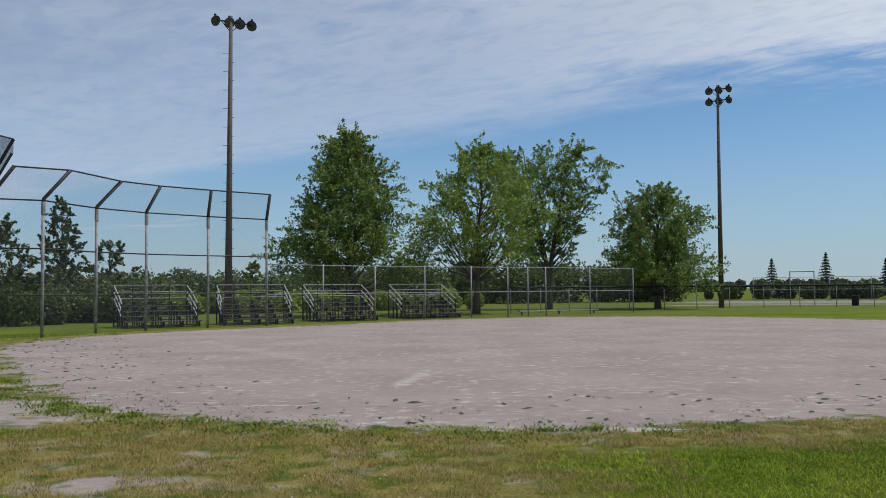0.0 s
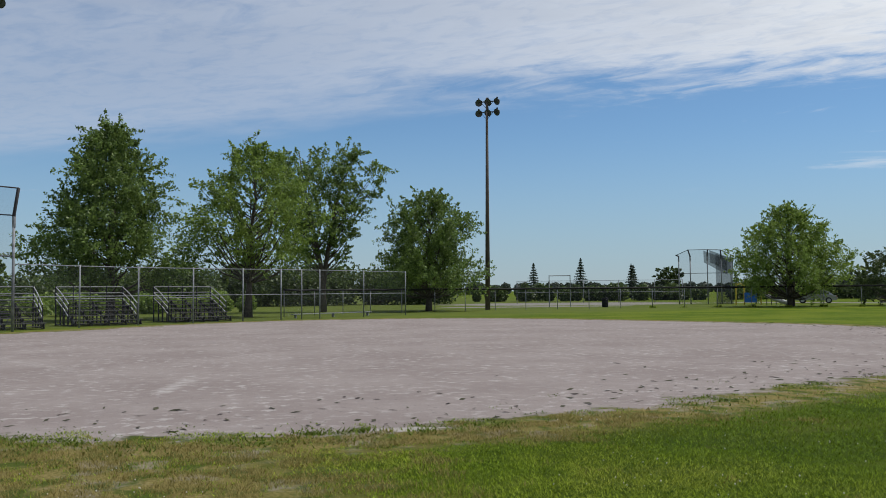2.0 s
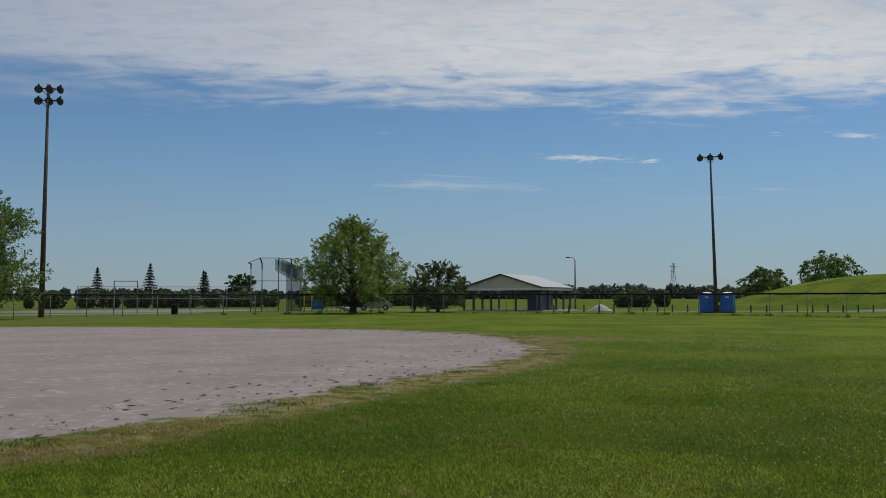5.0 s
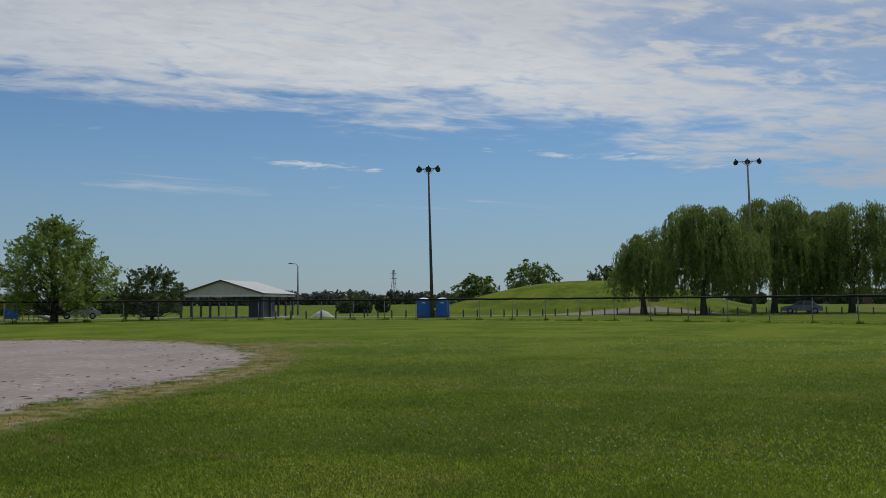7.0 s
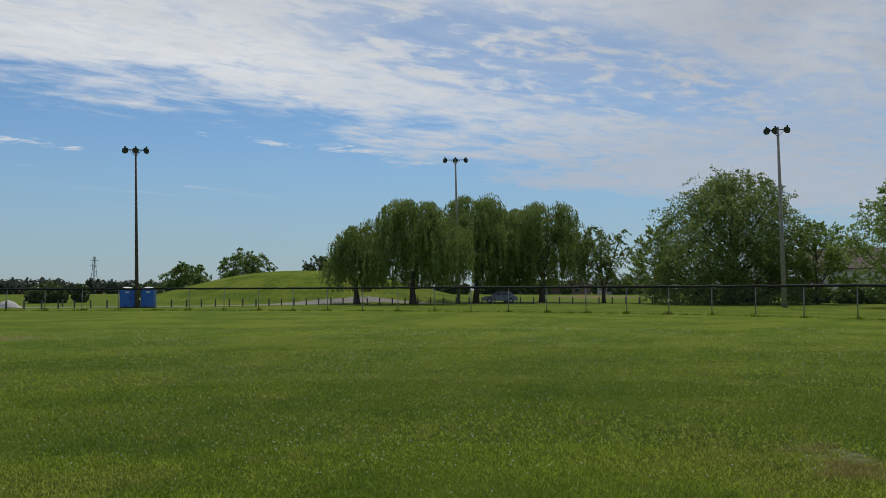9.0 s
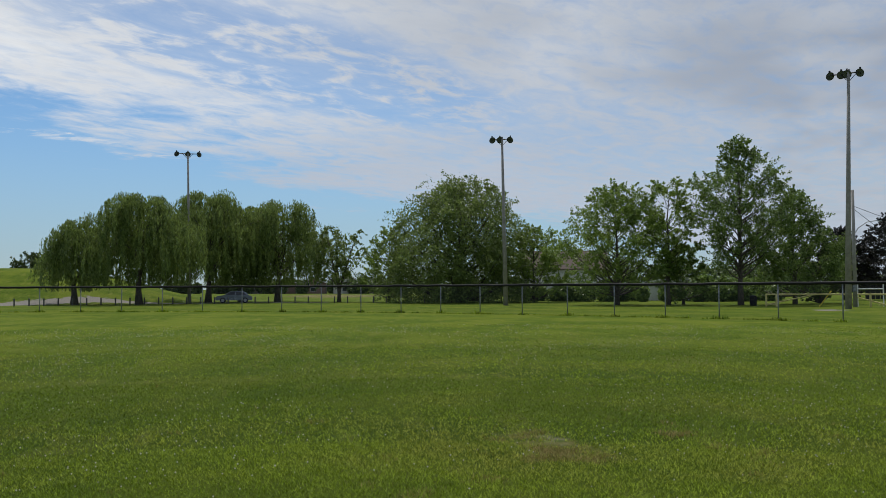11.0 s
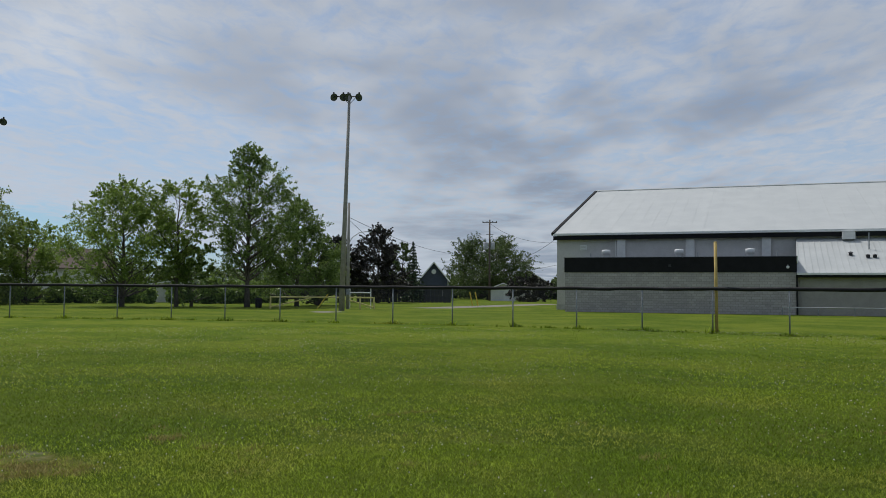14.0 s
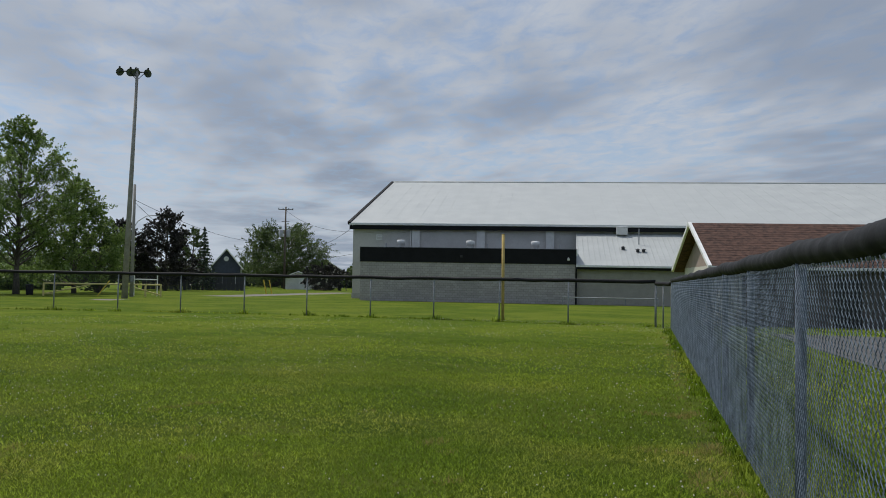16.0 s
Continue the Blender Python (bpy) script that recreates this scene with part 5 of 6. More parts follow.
def pavilion():
    a = Vector((68.3, 70.3, 0))
    x = Vector((0.36, -0.933, 0)).normalized()
    y = Vector((x.y * -1, x.x, 0))
    m = Matrix.Identity(4)
    m.col[0], m.col[1], m.col[3] = (*x, 0), (*y, 0), (*a, 1)
    root = empty("picnic_pavilion", m, "open picnic pavilion with a pale gabled metal roof", "pavilion")
    W, D, E, RZ = 9.2, 11.0, 2.65, 4.15
    r = Shape()
    for z in (0, -0.12):
        r.face((-0.3, -0.3, E + z), (-0.3, D, E + z), (W / 2, D, RZ + z), (W / 2, -0.3, RZ + z))
        r.face((W + 0.3, -0.3, E + z), (W + 0.3, D, E + z), (W / 2, D, RZ + z), (W / 2, -0.3, RZ + z))
    part("roof", r, ROOF_WHITE, root, "pale metal roof")
    for q in (0.0, D - 0.3):
        g = Shape().face((0, q, E - 0.15), (W / 2, q, RZ - 0.15), (W, q, E - 0.15))
        g.face((0, q + 0.1, E - 0.15), (W / 2, q + 0.1, RZ - 0.15), (W, q + 0.1, E - 0.15))
        part("gable", g, CREAM, root, "cream sided gable")
    part("beam", slab(0, W, -0.1, 0.1, E - 0.35, E - 0.12), WHITE, root)
    part("beam", slab(W - 0.1, W + 0.1, 0, D, E - 0.35, E - 0.12), WHITE, root)
    part("beam", slab(-0.1, 0.1, 0, D, E - 0.35, E - 0.12), WHITE, root)
    for px in (0, W):
        for k in range(5):
            part("post", slab(px - 0.1, px + 0.1, k * 2.6, k * 2.6 + 0.2, -0.1, E - 0.3), WEATHERED, root)
    for px in (W * 0.36, W * 0.68):
        part("post", slab(px - 0.1, px + 0.1, 0, 0.2, -0.1, E - 0.3), WEATHERED, root)
    part("store_room", slab(W - 1.9, W - 0.15, 1.0, 4.5, -0.1, E - 0.3), NAVY, root, "dark boarded store room")
    part("slab", slab(-0.5, W + 0.5, -0.5, D + 0.5, -0.1, 0.06), CONCRETE, root)


pavilion()


# ---- beyond the fence: left field ----
def far_backstop():
    """The backstop of the next diamond, seen from its side."""
    posts = [(49.9, 85.3), (50.9, 84.6), (52.4, 83.6), (53.6, 82.8), (54.4, 82.2)]
    tips = [(49.2, 85.0, 5.4), (50.2, 84.2, 5.95), (52.0, 83.2, 5.95), (53.2, 82.6, 5.9), (54.5, 82.0, 5.2)]
    root = backstop("backstop", [(x - 0.2, y, ) for x, y in posts], tips, (1.7, 3.4), "distant chain-link backstop of the next diamond")
    roof = Shape()
    for y in (0.0, 1.2):
        roof.face(Vector((2.6, -2.0 + y, 5.9)), Vector((4.6, -3.4 + y, 4.9)), Vector((4.9, -3.0 + y, 3.2)), Vector((2.9, -1.6 + y, 4.6)))
    part("side_netting", roof, NET_HOOD, root)
    wall = Shape().face(Vector((3.2, -2.2, 0)), Vector((4.7, -3.2, 0)), Vector((4.7, -3.2, 4.9)), Vector((3.2, -2.2, 5.5)))
    part("end_netting", wall, NET_HOOD, root)
    return root


far_backstop()
tall_fence("next_diamond_fence", [(38.0, 105.5), (42.0, 104.2), (46.0, 102.5), (50.0, 100.6), (54.0, 98.6), (57.0, 97.0)], 2.9, (2.88, 1.4), "grey chain-link fence of the next diamond")


def pipe_frame():
    root = empty("pipe_gate", pose(32.2, 80.0, 0), "open pipe gate frame in the fence", "gate")
    b = Vector((1.9, -0.8, 0))
    for o in (Vector((0, 0, 0)), b):
        part("post", Shape().tube([o + Vector((0, 0, -0.05)), o + Vector((0, 0, 3.15))], 0.045, 8), GALV, root)
    part("crossbar", Shape().tube([Vector((0, 0, 3.1)), b + Vector((0, 0, 3.1))], 0.04, 8), GALV, root)


pipe_frame()


def litter_bin(at):
    root = empty("litter_bin", pose(at[0], at[1], 0), "black barrel litter bin standing on the grass", "bin")
    part("drum", Shape().lathe([(0.0, 0.0), (0.28, 0.0), (0.30, 0.25), (0.29, 0.27), (0.30, 0.29), (0.30, 0.6), (0.29, 0.62), (0.30, 0.64), (0.30, 0.86), (0.26, 0.86), (0.26, 0.1)], Matrix.Identity(4), 16), DARK_TRIM, root, smooth=True)
    part("rim", Shape().lathe([(0.25, 0.84), (0.32, 0.85), (0.32, 0.89), (0.25, 0.9)], Matrix.Identity(4), 16), DARK_STEEL, root)


litter_bin((36.2, 75.8))


FOUL_PAINT = plain("faded_ochre_paint", (0.42, 0.29, 0.075), (0.54, 0.39, 0.13), 3, 0.7)


def foul_pole(at, h, mat, label, r=0.06):
    root = empty("foul_pole", pose(at[0], at[1], 0), label, "pole")
    part("pole", Shape().tube([(0, 0, -0.1), (0.03, 0.02, h)], r, 10), mat, root, smooth=True)
    part("cap", Shape().lathe([(r, 0), (r * 1.05, 0.02), (0, 0.03)], Matrix.Translation((0.03, 0.02, h)), 10), mat, root)


foul_pole((50.6, 67.1), 3.4, POLE_WOOD, "plain wooden foul pole standing at the outfield fence", 0.09)
foul_pole((20.55, -31.2), 3.75, FOUL_PAINT, "faded yellow foul pole at the outfield fence", 0.065)


def playground():
    root = empty("playground_climber", pose(52.6, 77.2, 0, 0, 0, -32), "playground climber with yellow posts and a blue panel", "playground")
    for x in (-1.0, -0.2, 0.9, 1.4):
        part("post", Shape().tube([(x, 0, -0.05), (x, 0, 2.2)], 0.07, 8), YELLOW, root)
    part("arch", Shape().tube([(-1.0, 0, 1.6)] + [(-0.6 - 0.4 * math.cos(a), 0, 1.75 + 0.4 * math.sin(a)) for a in np.linspace(0, math.pi, 9)] + [(-0.2, 0, 1.6)], 0.06, 8), YELLOW, root)
    part("panel", Shape().box((1.2, 0.1, 1.0), pose(0.4, -0.2, 0.75), 0.04), BLUE, root, "blue plastic panel")
    part("deck", Shape().box((2.4, 1.2, 0.1), pose(0.2, 0.7, 1.1), 0.02), DARK_STEEL, root)
    part("slide", Shape().tube([(1.6, 0.3, 1.15), (2.6, 0.1, 0.6), (3.9, -0.1, 0.18)], [0.2, 0.2, 0.22], 8), BRIGHT, root, "grey tube slide")
    for k in range(5):
        part("rung", Shape().tube([(2.0 + 0.45 * k, 0.9, -0.05), (2.0 + 0.45 * k, 0.9, 1.3 - 0.1 * k)], 0.04, 6), DARK_STEEL, root)
    part("bar", Shape().tube([(2.0, 0.9, 1.3), (3.8, 0.9, 0.9)], 0.04, 6), RED, root)


playground()


def parked_car(at, turn, paint, label):
    """A low hatchback, with its cabin, windows, wheels and lights."""
    root = empty("parked_car", pose(at[0], at[1], 0, 0, 0, turn), label, "car")
    prof = [(-2.1, 0.32), (-2.15, 0.62), (-1.95, 0.86), (-1.1, 0.95), (0.9, 0.96), (1.9, 0.84), (2.15, 0.62), (2.12, 0.32)]
    cab = [(-1.75, 0.9), (-1.15, 1.38), (-0.3, 1.46), (0.45, 1.38), (1.2, 0.92)]

    def extrude(pts, w, inset=0.0):
        n = len(pts)
        v = [(x, -w + (inset if z > 1.2 else 0), z) for x, z in pts] + [(x, w - (inset if z > 1.2 else 0), z) for x, z in pts]
        return Shape().add(v, [tuple(range(n)), tuple(range(2 * n - 1, n - 1, -1))] + [(i, (i + 1) % n, n + (i + 1) % n, n + i) for i in range(n)])

    body = part("body", extrude(prof, 0.88), paint, root)
    part("cabin", extrude(cab, 0.80, 0.14), paint, root)
    for s in (-1, 1):
        y = s * 0.80
        w = Shape().face((-1.4, y, 0.98), (-1.0, y - s * 0.115, 1.34), (-0.2, y - s * 0.12, 1.38), (-0.2, y, 0.98))
        part("window", w, GLASS_DARK, root)
        part("window", Shape().face((-0.1, y, 0.98), (-0.1, y - s * 0.12, 1.38), (0.4, y - s * 0.115, 1.32), (0.95, y, 0.98)), GLASS_DARK, root)
        for x in (-1.3, 1.3):
            tyre = part("wheel", Shape().lathe([(0.2, -0.1), (0.31, -0.1), (0.33, -0.04), (0.33, 0.04), (0.31, 0.1), (0.2, 0.1)], pose(x, s * 0.82, 0.33, 90), 18), BLACK, root, smooth=True)
            part("rim", Shape().lathe([(0.0, s * -0.09), (0.21, s * -0.1)], pose(x, s * 0.82, 0.33, 90), 14), BRIGHT, tyre)
        part("headlight", Shape().box((0.1, 0.3, 0.14), pose(2.05, s * 0.62, 0.7), 0.03), LENS, root)
        part("tail_light", Shape().box((0.1, 0.25, 0.16), pose(-2.06, s * 0.65, 0.72), 0.03), RED, root)


CAR_GREY = plain("car_paint_grey", (0.15, 0.17, 0.21), (0.19, 0.21, 0.25), 1, 0.25, 0.4)
CAR_PALE = plain("car_paint_silver", (0.34, 0.35, 0.36), (0.42, 0.43, 0.44), 1, 0.25, 0.5)
parked_car((105.6, 11.7), 95, CAR_GREY, "blue-grey hatchback parked under the willows")
parked_car((63.5, 80.5), 140, CAR_PALE, "silver car parked behind the playground")


# ---- beyond the fence: centre field ----
def portable_toilet(at, turn, label):
    root = empty("portable_toilet", pose(at[0], at[1], 0, 0, 0, turn), label, "portable toilet", "portable toilets")
    w, h = 1.3, 1.80
    part("cabin", Shape().box((w, w, h), pose(0, 0, h / 2), 0.04), BLUE, root)
    part("roof", Shape().lathe([(0.93, 0.0), (0.93, 0.06), (0.66, 0.16), (0.34, 0.24), (0.0, 0.27)], pose(0, 0, h - 0.02, 0, 0, 45), 4), WHITE, root, "white domed roof")
    door = part("door", Shape().box((0.72, 0.04, 1.68), pose(0, -w / 2 - 0.015, 0.96), 0.015), BLUE, root)
    part("handle", Shape().box((0.05, 0.05, 0.16), pose(0.28, -w / 2 - 0.05, 0.95), 0.01), DARK_STEEL, door)
    part("sign", Shape().box((0.34, 0.012, 0.13), pose(0, -w / 2 - 0.042, 1.52)), WHITE, door, "white sign plate")
    for s in (-1, 1):
        part("corner_post", Shape().box((0.07, 0.07, h), pose(s * w / 2, -w / 2, h / 2), 0.02), BLUE, root)
        for k in range(4):
            part("vent_slot", Shape().box((0.012, 0.5, 0.03), pose(s * (w / 2 + 0.004), 0, 1.62 + 0.06 * k)), DARK_TRIM, root)
    part("skid", Shape().box((w + 0.1, w + 0.1, 0.1), pose(0, 0, 0.04), 0.02), DARK_STEEL, root)
    return root


portable_toilet((77.3, 45.0), -62, "blue portable toilet with a white roof")
portable_toilet((78.36, 43.35), -66, "blue portable toilet with a white roof")


def street_lamp(at, h, turn):
    root = empty("street_lamp", pose(at[0], at[1], 0, 0, 0, turn), "grey street lamp with a short curved arm", "street lamp")
    part("pole", Shape().tube([(0, 0, -0.05), (0, 0, h)], [0.13, 0.08], 10), GALV, root, smooth=True)
    part("arm", Shape().tube([(0, 0, h - 0.05), (-0.25, 0, h + 0.25), (-0.75, 0, h + 0.3)], 0.045, 7), GALV, root)
    part("lantern", Shape().box((0.55, 0.24, 0.14), pose(-0.9, 0, h + 0.3), 0.05), GALV, root)


street_lamp((85.4, 67.9), 6.2, -50)


def gravel_pile():
    rng = np.random.default_rng(3)
    root = empty("gravel_pile", pose(77.0, 57.8, 0), "pale heap of gravel beside the road", "gravel pile")
    prof = [(1.25 * (1 - f) ** 0.6 + 0.02, 0.78 * f) for f in np.linspace(0, 1, 9)]
    sh = Shape().lathe(prof, Matrix.Identity(4), 20)
    sh.v = [(x * (1 + 0.06 * rng.normal()), y * (1 + 0.06 * rng.normal()), z * (1 + 0.03 * rng.normal()) - 0.02) for x, y, z in sh.v]
    part("heap", sh, CONCRETE, root, smooth=True)


gravel_pile()

bollard = empty("bollard", pose(81.5, 54.8, 0), "short weathered wooden bollard along the road", "bollard", "bollards along the road")
part("stake", Shape().lathe([(0.075, -0.1), (0.075, 0.70), (0.06, 0.77), (0.0, 0.79)], Matrix.Identity(4), 9), WEATHERED, bollard)
for p in along([(67.0, 56.0), (72.0, 51.2), (76.5, 47.6), (80.4, 41.6), (84.2, 37.8), (88.6, 33.8), (92.2, 30.4), (97.0, 24.5), (99.5, 17.0), (100.5, 8.0), (100.0, -4.0), (97.5, -12.0)], 1.5):
    copy_thing(bollard, pose(p.x, p.y, 0))


def pylon(at):
    root = empty("power_pylon", pose(at[0], at[1], 0), "distant steel lattice power pylon", "pylon")
    sh = Shape()
    for s in (-1, 1):
        for q in (-1, 1):
            sh.tube([(s * 2.2, q * 2.2, 0), (s * 0.8, q * 0.8, 16), (s * 0.5, q * 0.5, 24)], 0.16, 4)
    for z in range(2, 23, 3):
        w = 2.2 - z * 0.075
        sh.tube([(-w, -w, z), (w, w, z + 2)], 0.1, 4).tube([(w, -w, z), (-w, w, z + 2)], 0.1, 4)
    part("tower", sh, GALV, root)
    for z in (18, 21.5):
        part("crossarm", Shape().tube([(-4.5, 0, z), (4.5, 0, z)], 0.18, 4), GALV, root)


pylon((508.0, 320.0))


# ---- houses ----
def house(name, at, turn, w, d, eave, ridge, wall, roof_mat, label, windows=(), door=None, oval=False):
    """A gabled house: the gable to the front (-y), the ridge along y."""
    root = empty(name, pose(at[0], at[1], 0, 0, 0, turn), label, "house")
    v = [(-w / 2, 0, -0.1), (w / 2, 0, -0.1), (w / 2, 0, eave), (0, 0, ridge), (-w / 2, 0, eave)]
    v += [(x, d, z) for x, y, z in v]
    part("wall", Shape().add(v, [(0, 1, 2, 3, 4), (9, 8, 7, 6, 5), (1, 6, 7, 2), (5, 0, 4, 9)]), wall, root)
    e = 0.45
    k = (ridge - eave) / (w / 2)
    for s in (-1, 1):
        r = Shape()
        lo, hi = (s * (w / 2 + e), eave - e * k + 0.1), (0, ridge + 0.1)
        q = [(lo[0], -e, lo[1]), (lo[0], d + e, lo[1]), (hi[0], d + e, hi[1]), (hi[0], -e, hi[1])]
        r.add(q + [(x, y, z + 0.16) for x, y, z in q], [(0, 1, 2, 3), (4, 5, 6, 7), (0, 1, 5, 4), (1, 2, 6, 5), (2, 3, 7, 6), (3, 0, 4, 7)])
        part("roof", r, roof_mat, root)
        part("bargeboard", Shape().tube([(lo[0], -e - 0.04, lo[1] + 0.06), (0, -e - 0.04, hi[1] + 0.06)], 0.13, 4), WHITE, root, "white bargeboard")
    for x, z, ww, hh in windows:
        f = part("window", slab(x - ww / 2 - 0.08, x + ww / 2 + 0.08, -0.06, 0.02, z - 0.08, z + hh + 0.08), WHITE, root)
        part("pane", slab(x - ww / 2, x + ww / 2, -0.085, -0.05, z, z + hh), GLASS_DARK, f)
    if oval:
        f = part("oval_window", Shape().lathe([(0.0, 0.0), (0.42, 0.0), (0.42, 0.08), (0.3, 0.1)], pose(0, -0.02, ridge - 1.5, 90), 16), WHITE, root)
    if door:
        part("door", slab(door - 0.5, door + 0.5, -0.05, 0.02, 0, 2.05), WHITE, root)
    part("downpipe", Shape().tube([(w / 2 + 0.1, -0.1, eave), (w / 2 + 0.1, -0.1, 0)], 0.06, 6), WHITE, root)
    return root


SIDING = plain("white_siding", (0.60, 0.60, 0.58), (0.70, 0.70, 0.68), 1, 0.7)
RED_ROOF = plain("red_brown_shingles", (0.085, 0.060, 0.050), (0.135, 0.098, 0.080), 3, 0.95, 0, 0.4)
house("navy_house", (119.0, -94.6), -128, 4.8, 14.0, 3.7, 6.6, NAVY, GREY_ROOF, "dark navy house with white trim and an oval window", ((-1.1, 0.9, 0.9, 1.3), (1.1, 0.9, 0.9, 1.3)), None, True)
house("white_garage", (112.9, -105.6), -133, 4.4, 6.0, 2.1, 3.0, SIDING, GREY_ROOF, "white garage beside the utility pole", (), 0.6)
house("brown_roof_house", (122.9, -39.6), -15, 8.0, 12.0, 4.4, 6.9, SIDING, RED_ROOF, "white house with a red-brown roof behind the trees", ((-2.2, 1.0, 1.2, 1.2), (2.0, 1.0, 1.2, 1.2)))
house("garden_shed", (113.5, -31.0), -105, 3.0, 3.0, 1.9, 2.5, SIDING, GREY_ROOF, "white garden shed with a shallow roof", (), 0.3)
BROWN_BRICK = plain("brown_brick", (0.22, 0.14, 0.11), (0.30, 0.20, 0.16), 3, 0.9)
for hx, hy, hw, eave, ridge, wall in ((292, -4.2, 8.0, 4.4, 6.6, CREAM), (296, -12.6, 7.0, 4.0, 5.6, CREAM), (300, 6.6, 8.5, 3.6, 5.2, BROWN_BRICK), (303, 16.5, 8.0, 3.6, 5.4, BROWN_BRICK), (306, 25.5, 8.0, 3.6, 5.2, CREAM)):
    house("distant_house", (hx, hy), -92, hw, 10.0, eave, ridge, wall, GREY_ROOF, "distant pale house with a grey roof" if wall == CREAM else "distant brown brick house with a grey roof", ((-2.0, 2.6, 1.2, 1.2), (1.8, 2.6, 1.2, 1.2), (0.0, 0.9, 2.0, 1.2)))
house("tan_house", (139.0, -138.0), -135, 8.0, 10.0, 3.9, 6.3, CREAM, RED_ROOF, "tan house with a brown roof behind the hall", ((-2.0, 1.0, 1.2, 1.3), (2.0, 1.0, 1.2, 1.3)))
house("pale_bungalow", (103.5, -45.5), -112, 12.0, 8.0, 2.2, 3.2, SIDING, GREY_ROOF, "long pale bungalow behind the trees", ((-3.5, 0.9, 1.4, 1.0), (0.5, 0.9, 1.4, 1.0), (3.8, 0.9, 1.4, 1.0)))


def board_fence(a, b, h, label):
    a, b = Vector((*a, 0)), Vector((*b, 0))
    root = empty("board_fence", pose(a.x, a.y, 0, 0, 0, math.degrees(math.atan2(b.y - a.y, b.x - a.x))), label, "fence")
    n = int((b - a).length / 0.6)
    me = Shape().box((0.56, 0.04, h), pose(0, 0, h / 2)).mesh("board", DARK_BOARD)
    for k in range(n):
        ob = new("board", me)
        ob.parent = root
        ob.location = (0.3 + 0.6 * k, 0, 0.01 * (k % 3))


DARK_BOARD = plain("dark_boards", (0.030, 0.032, 0.040), (0.055, 0.056, 0.064), 2, 0.85, 0, 0.2)
board_fence((105.5, -69.5), (97.0, -81.0), 2.5, "dark board fence before the houses")
board_fence((118.0, -36.0), (106.0, -42.0), 1.6, "brown board fence in the gardens")


# ---- poles, wires and gate ----
def utility_pole():
    root = empty("utility_pole", pose(117.3, -106.3, 0), "wooden utility pole with a crossarm and two transformers", "utility pole")
    part("pole", Shape().tube([(0, 0, -0.1), (0, 0, 14.9)], [0.2, 0.13], 10), POLE_WOOD, root, smooth=True)
    side = Vector((-0.66, -0.75, 0))
    part("crossarm", Shape().tube([side * -1.35 + Vector((0, 0, 14.4)), side * 1.35 + Vector((0, 0, 14.4))], 0.08, 4), POLE_WOOD, root)
    part("crossarm", Shape().tube([side * -0.7 + Vector((0, 0, 12.2)), side * 0.7 + Vector((0, 0, 12.2))], 0.06, 4), POLE_WOOD, root)
    for s in (-1.25, -0.5, 0.5, 1.25):
        part("insulator", Shape().lathe([(0.05, 0), (0.09, 0.05), (0.06, 0.12), (0.09, 0.17), (0.0, 0.26)], Matrix.Translation(side * s + Vector((0, 0, 14.45))), 8), DARK_STEEL, root)
    for s in (-0.75, 0.55):
        can = part("transformer", Shape().lathe([(0.0, 0.0), (0.36, 0.0), (0.38, 0.1), (0.38, 1.25), (0.3, 1.34), (0.0, 1.4)], Matrix.Translation(side * s + Vector((0, 0, 9.4))), 14), BRIGHT, root, "pale grey transformer can", True)
        part("bushing", Shape().lathe([(0.06, 0), (0.09, 0.1), (0.04, 0.3)], Matrix.Translation(side * s + Vector((0.1, 0, 10.75))), 8), DARK_STEEL, can)


utility_pole()


def service_pole():
    root = empty("service_pole", pose(65.0, -41.9, 0), "pale weathered service pole with a curved lamp arm", "utility pole")
    part("pole", Shape().tube([(0, 0, -0.1), (0, 0, 9.5)], [0.17, 0.11], 10), POLE_GREY, root, smooth=True)
    d = Vector((-0.55, -0.83, 0))
    part("lamp_arm", Shape().tube([Vector((0, 0, 5.8)), d * 0.35 + Vector((0, 0, 6.4)), d * 1.0 + Vector((0, 0, 6.85)), d * 1.7 + Vector((0, 0, 6.95))], 0.035, 6), BRIGHT, root)
    part("lantern", Shape().box((0.2, 0.55, 0.12), Matrix.Translation(d * 1.9 + Vector((0, 0, 6.92))) @ pose(0, 0, 0, 0, 0, 30), 0.04), GALV, root)
    part("meter_box", Shape().box((0.3, 0.25, 0.5), pose(-0.15, 0.1, 1.5), 0.02), GALV, root)


service_pole()


def wire(a, b, sag, label="black overhead service wire"):
    a, b = Vector(a), Vector(b)
    root = empty("overhead_wire", pose(*a), label, "wire", "overhead wires")
    pts = [(b - a) * t + Vector((0, 0, -4 * sag * t * (1 - t))) for t in np.linspace(0, 1, 15)]
    part("strand", Shape().tube(pts, 0.02, 4), BLACK, root)


wire((65.0, -41.9, 8.2), (117.3, -106.3, 8.9), 1.6)
wire((65.0, -41.9, 8.0), (110.0, -85.0, 4.2), 0.6)
wire((57.4, -60.3, 6.6), (117.3, -106.3, 8.6), 1.6)
wire((60.5, -66.0, 6.8), (117.3, -106.3, 14.3), 1.2)
wire((58.5, -62.5, 4.4), (150.0, -125.0, 6.0), 0.8)


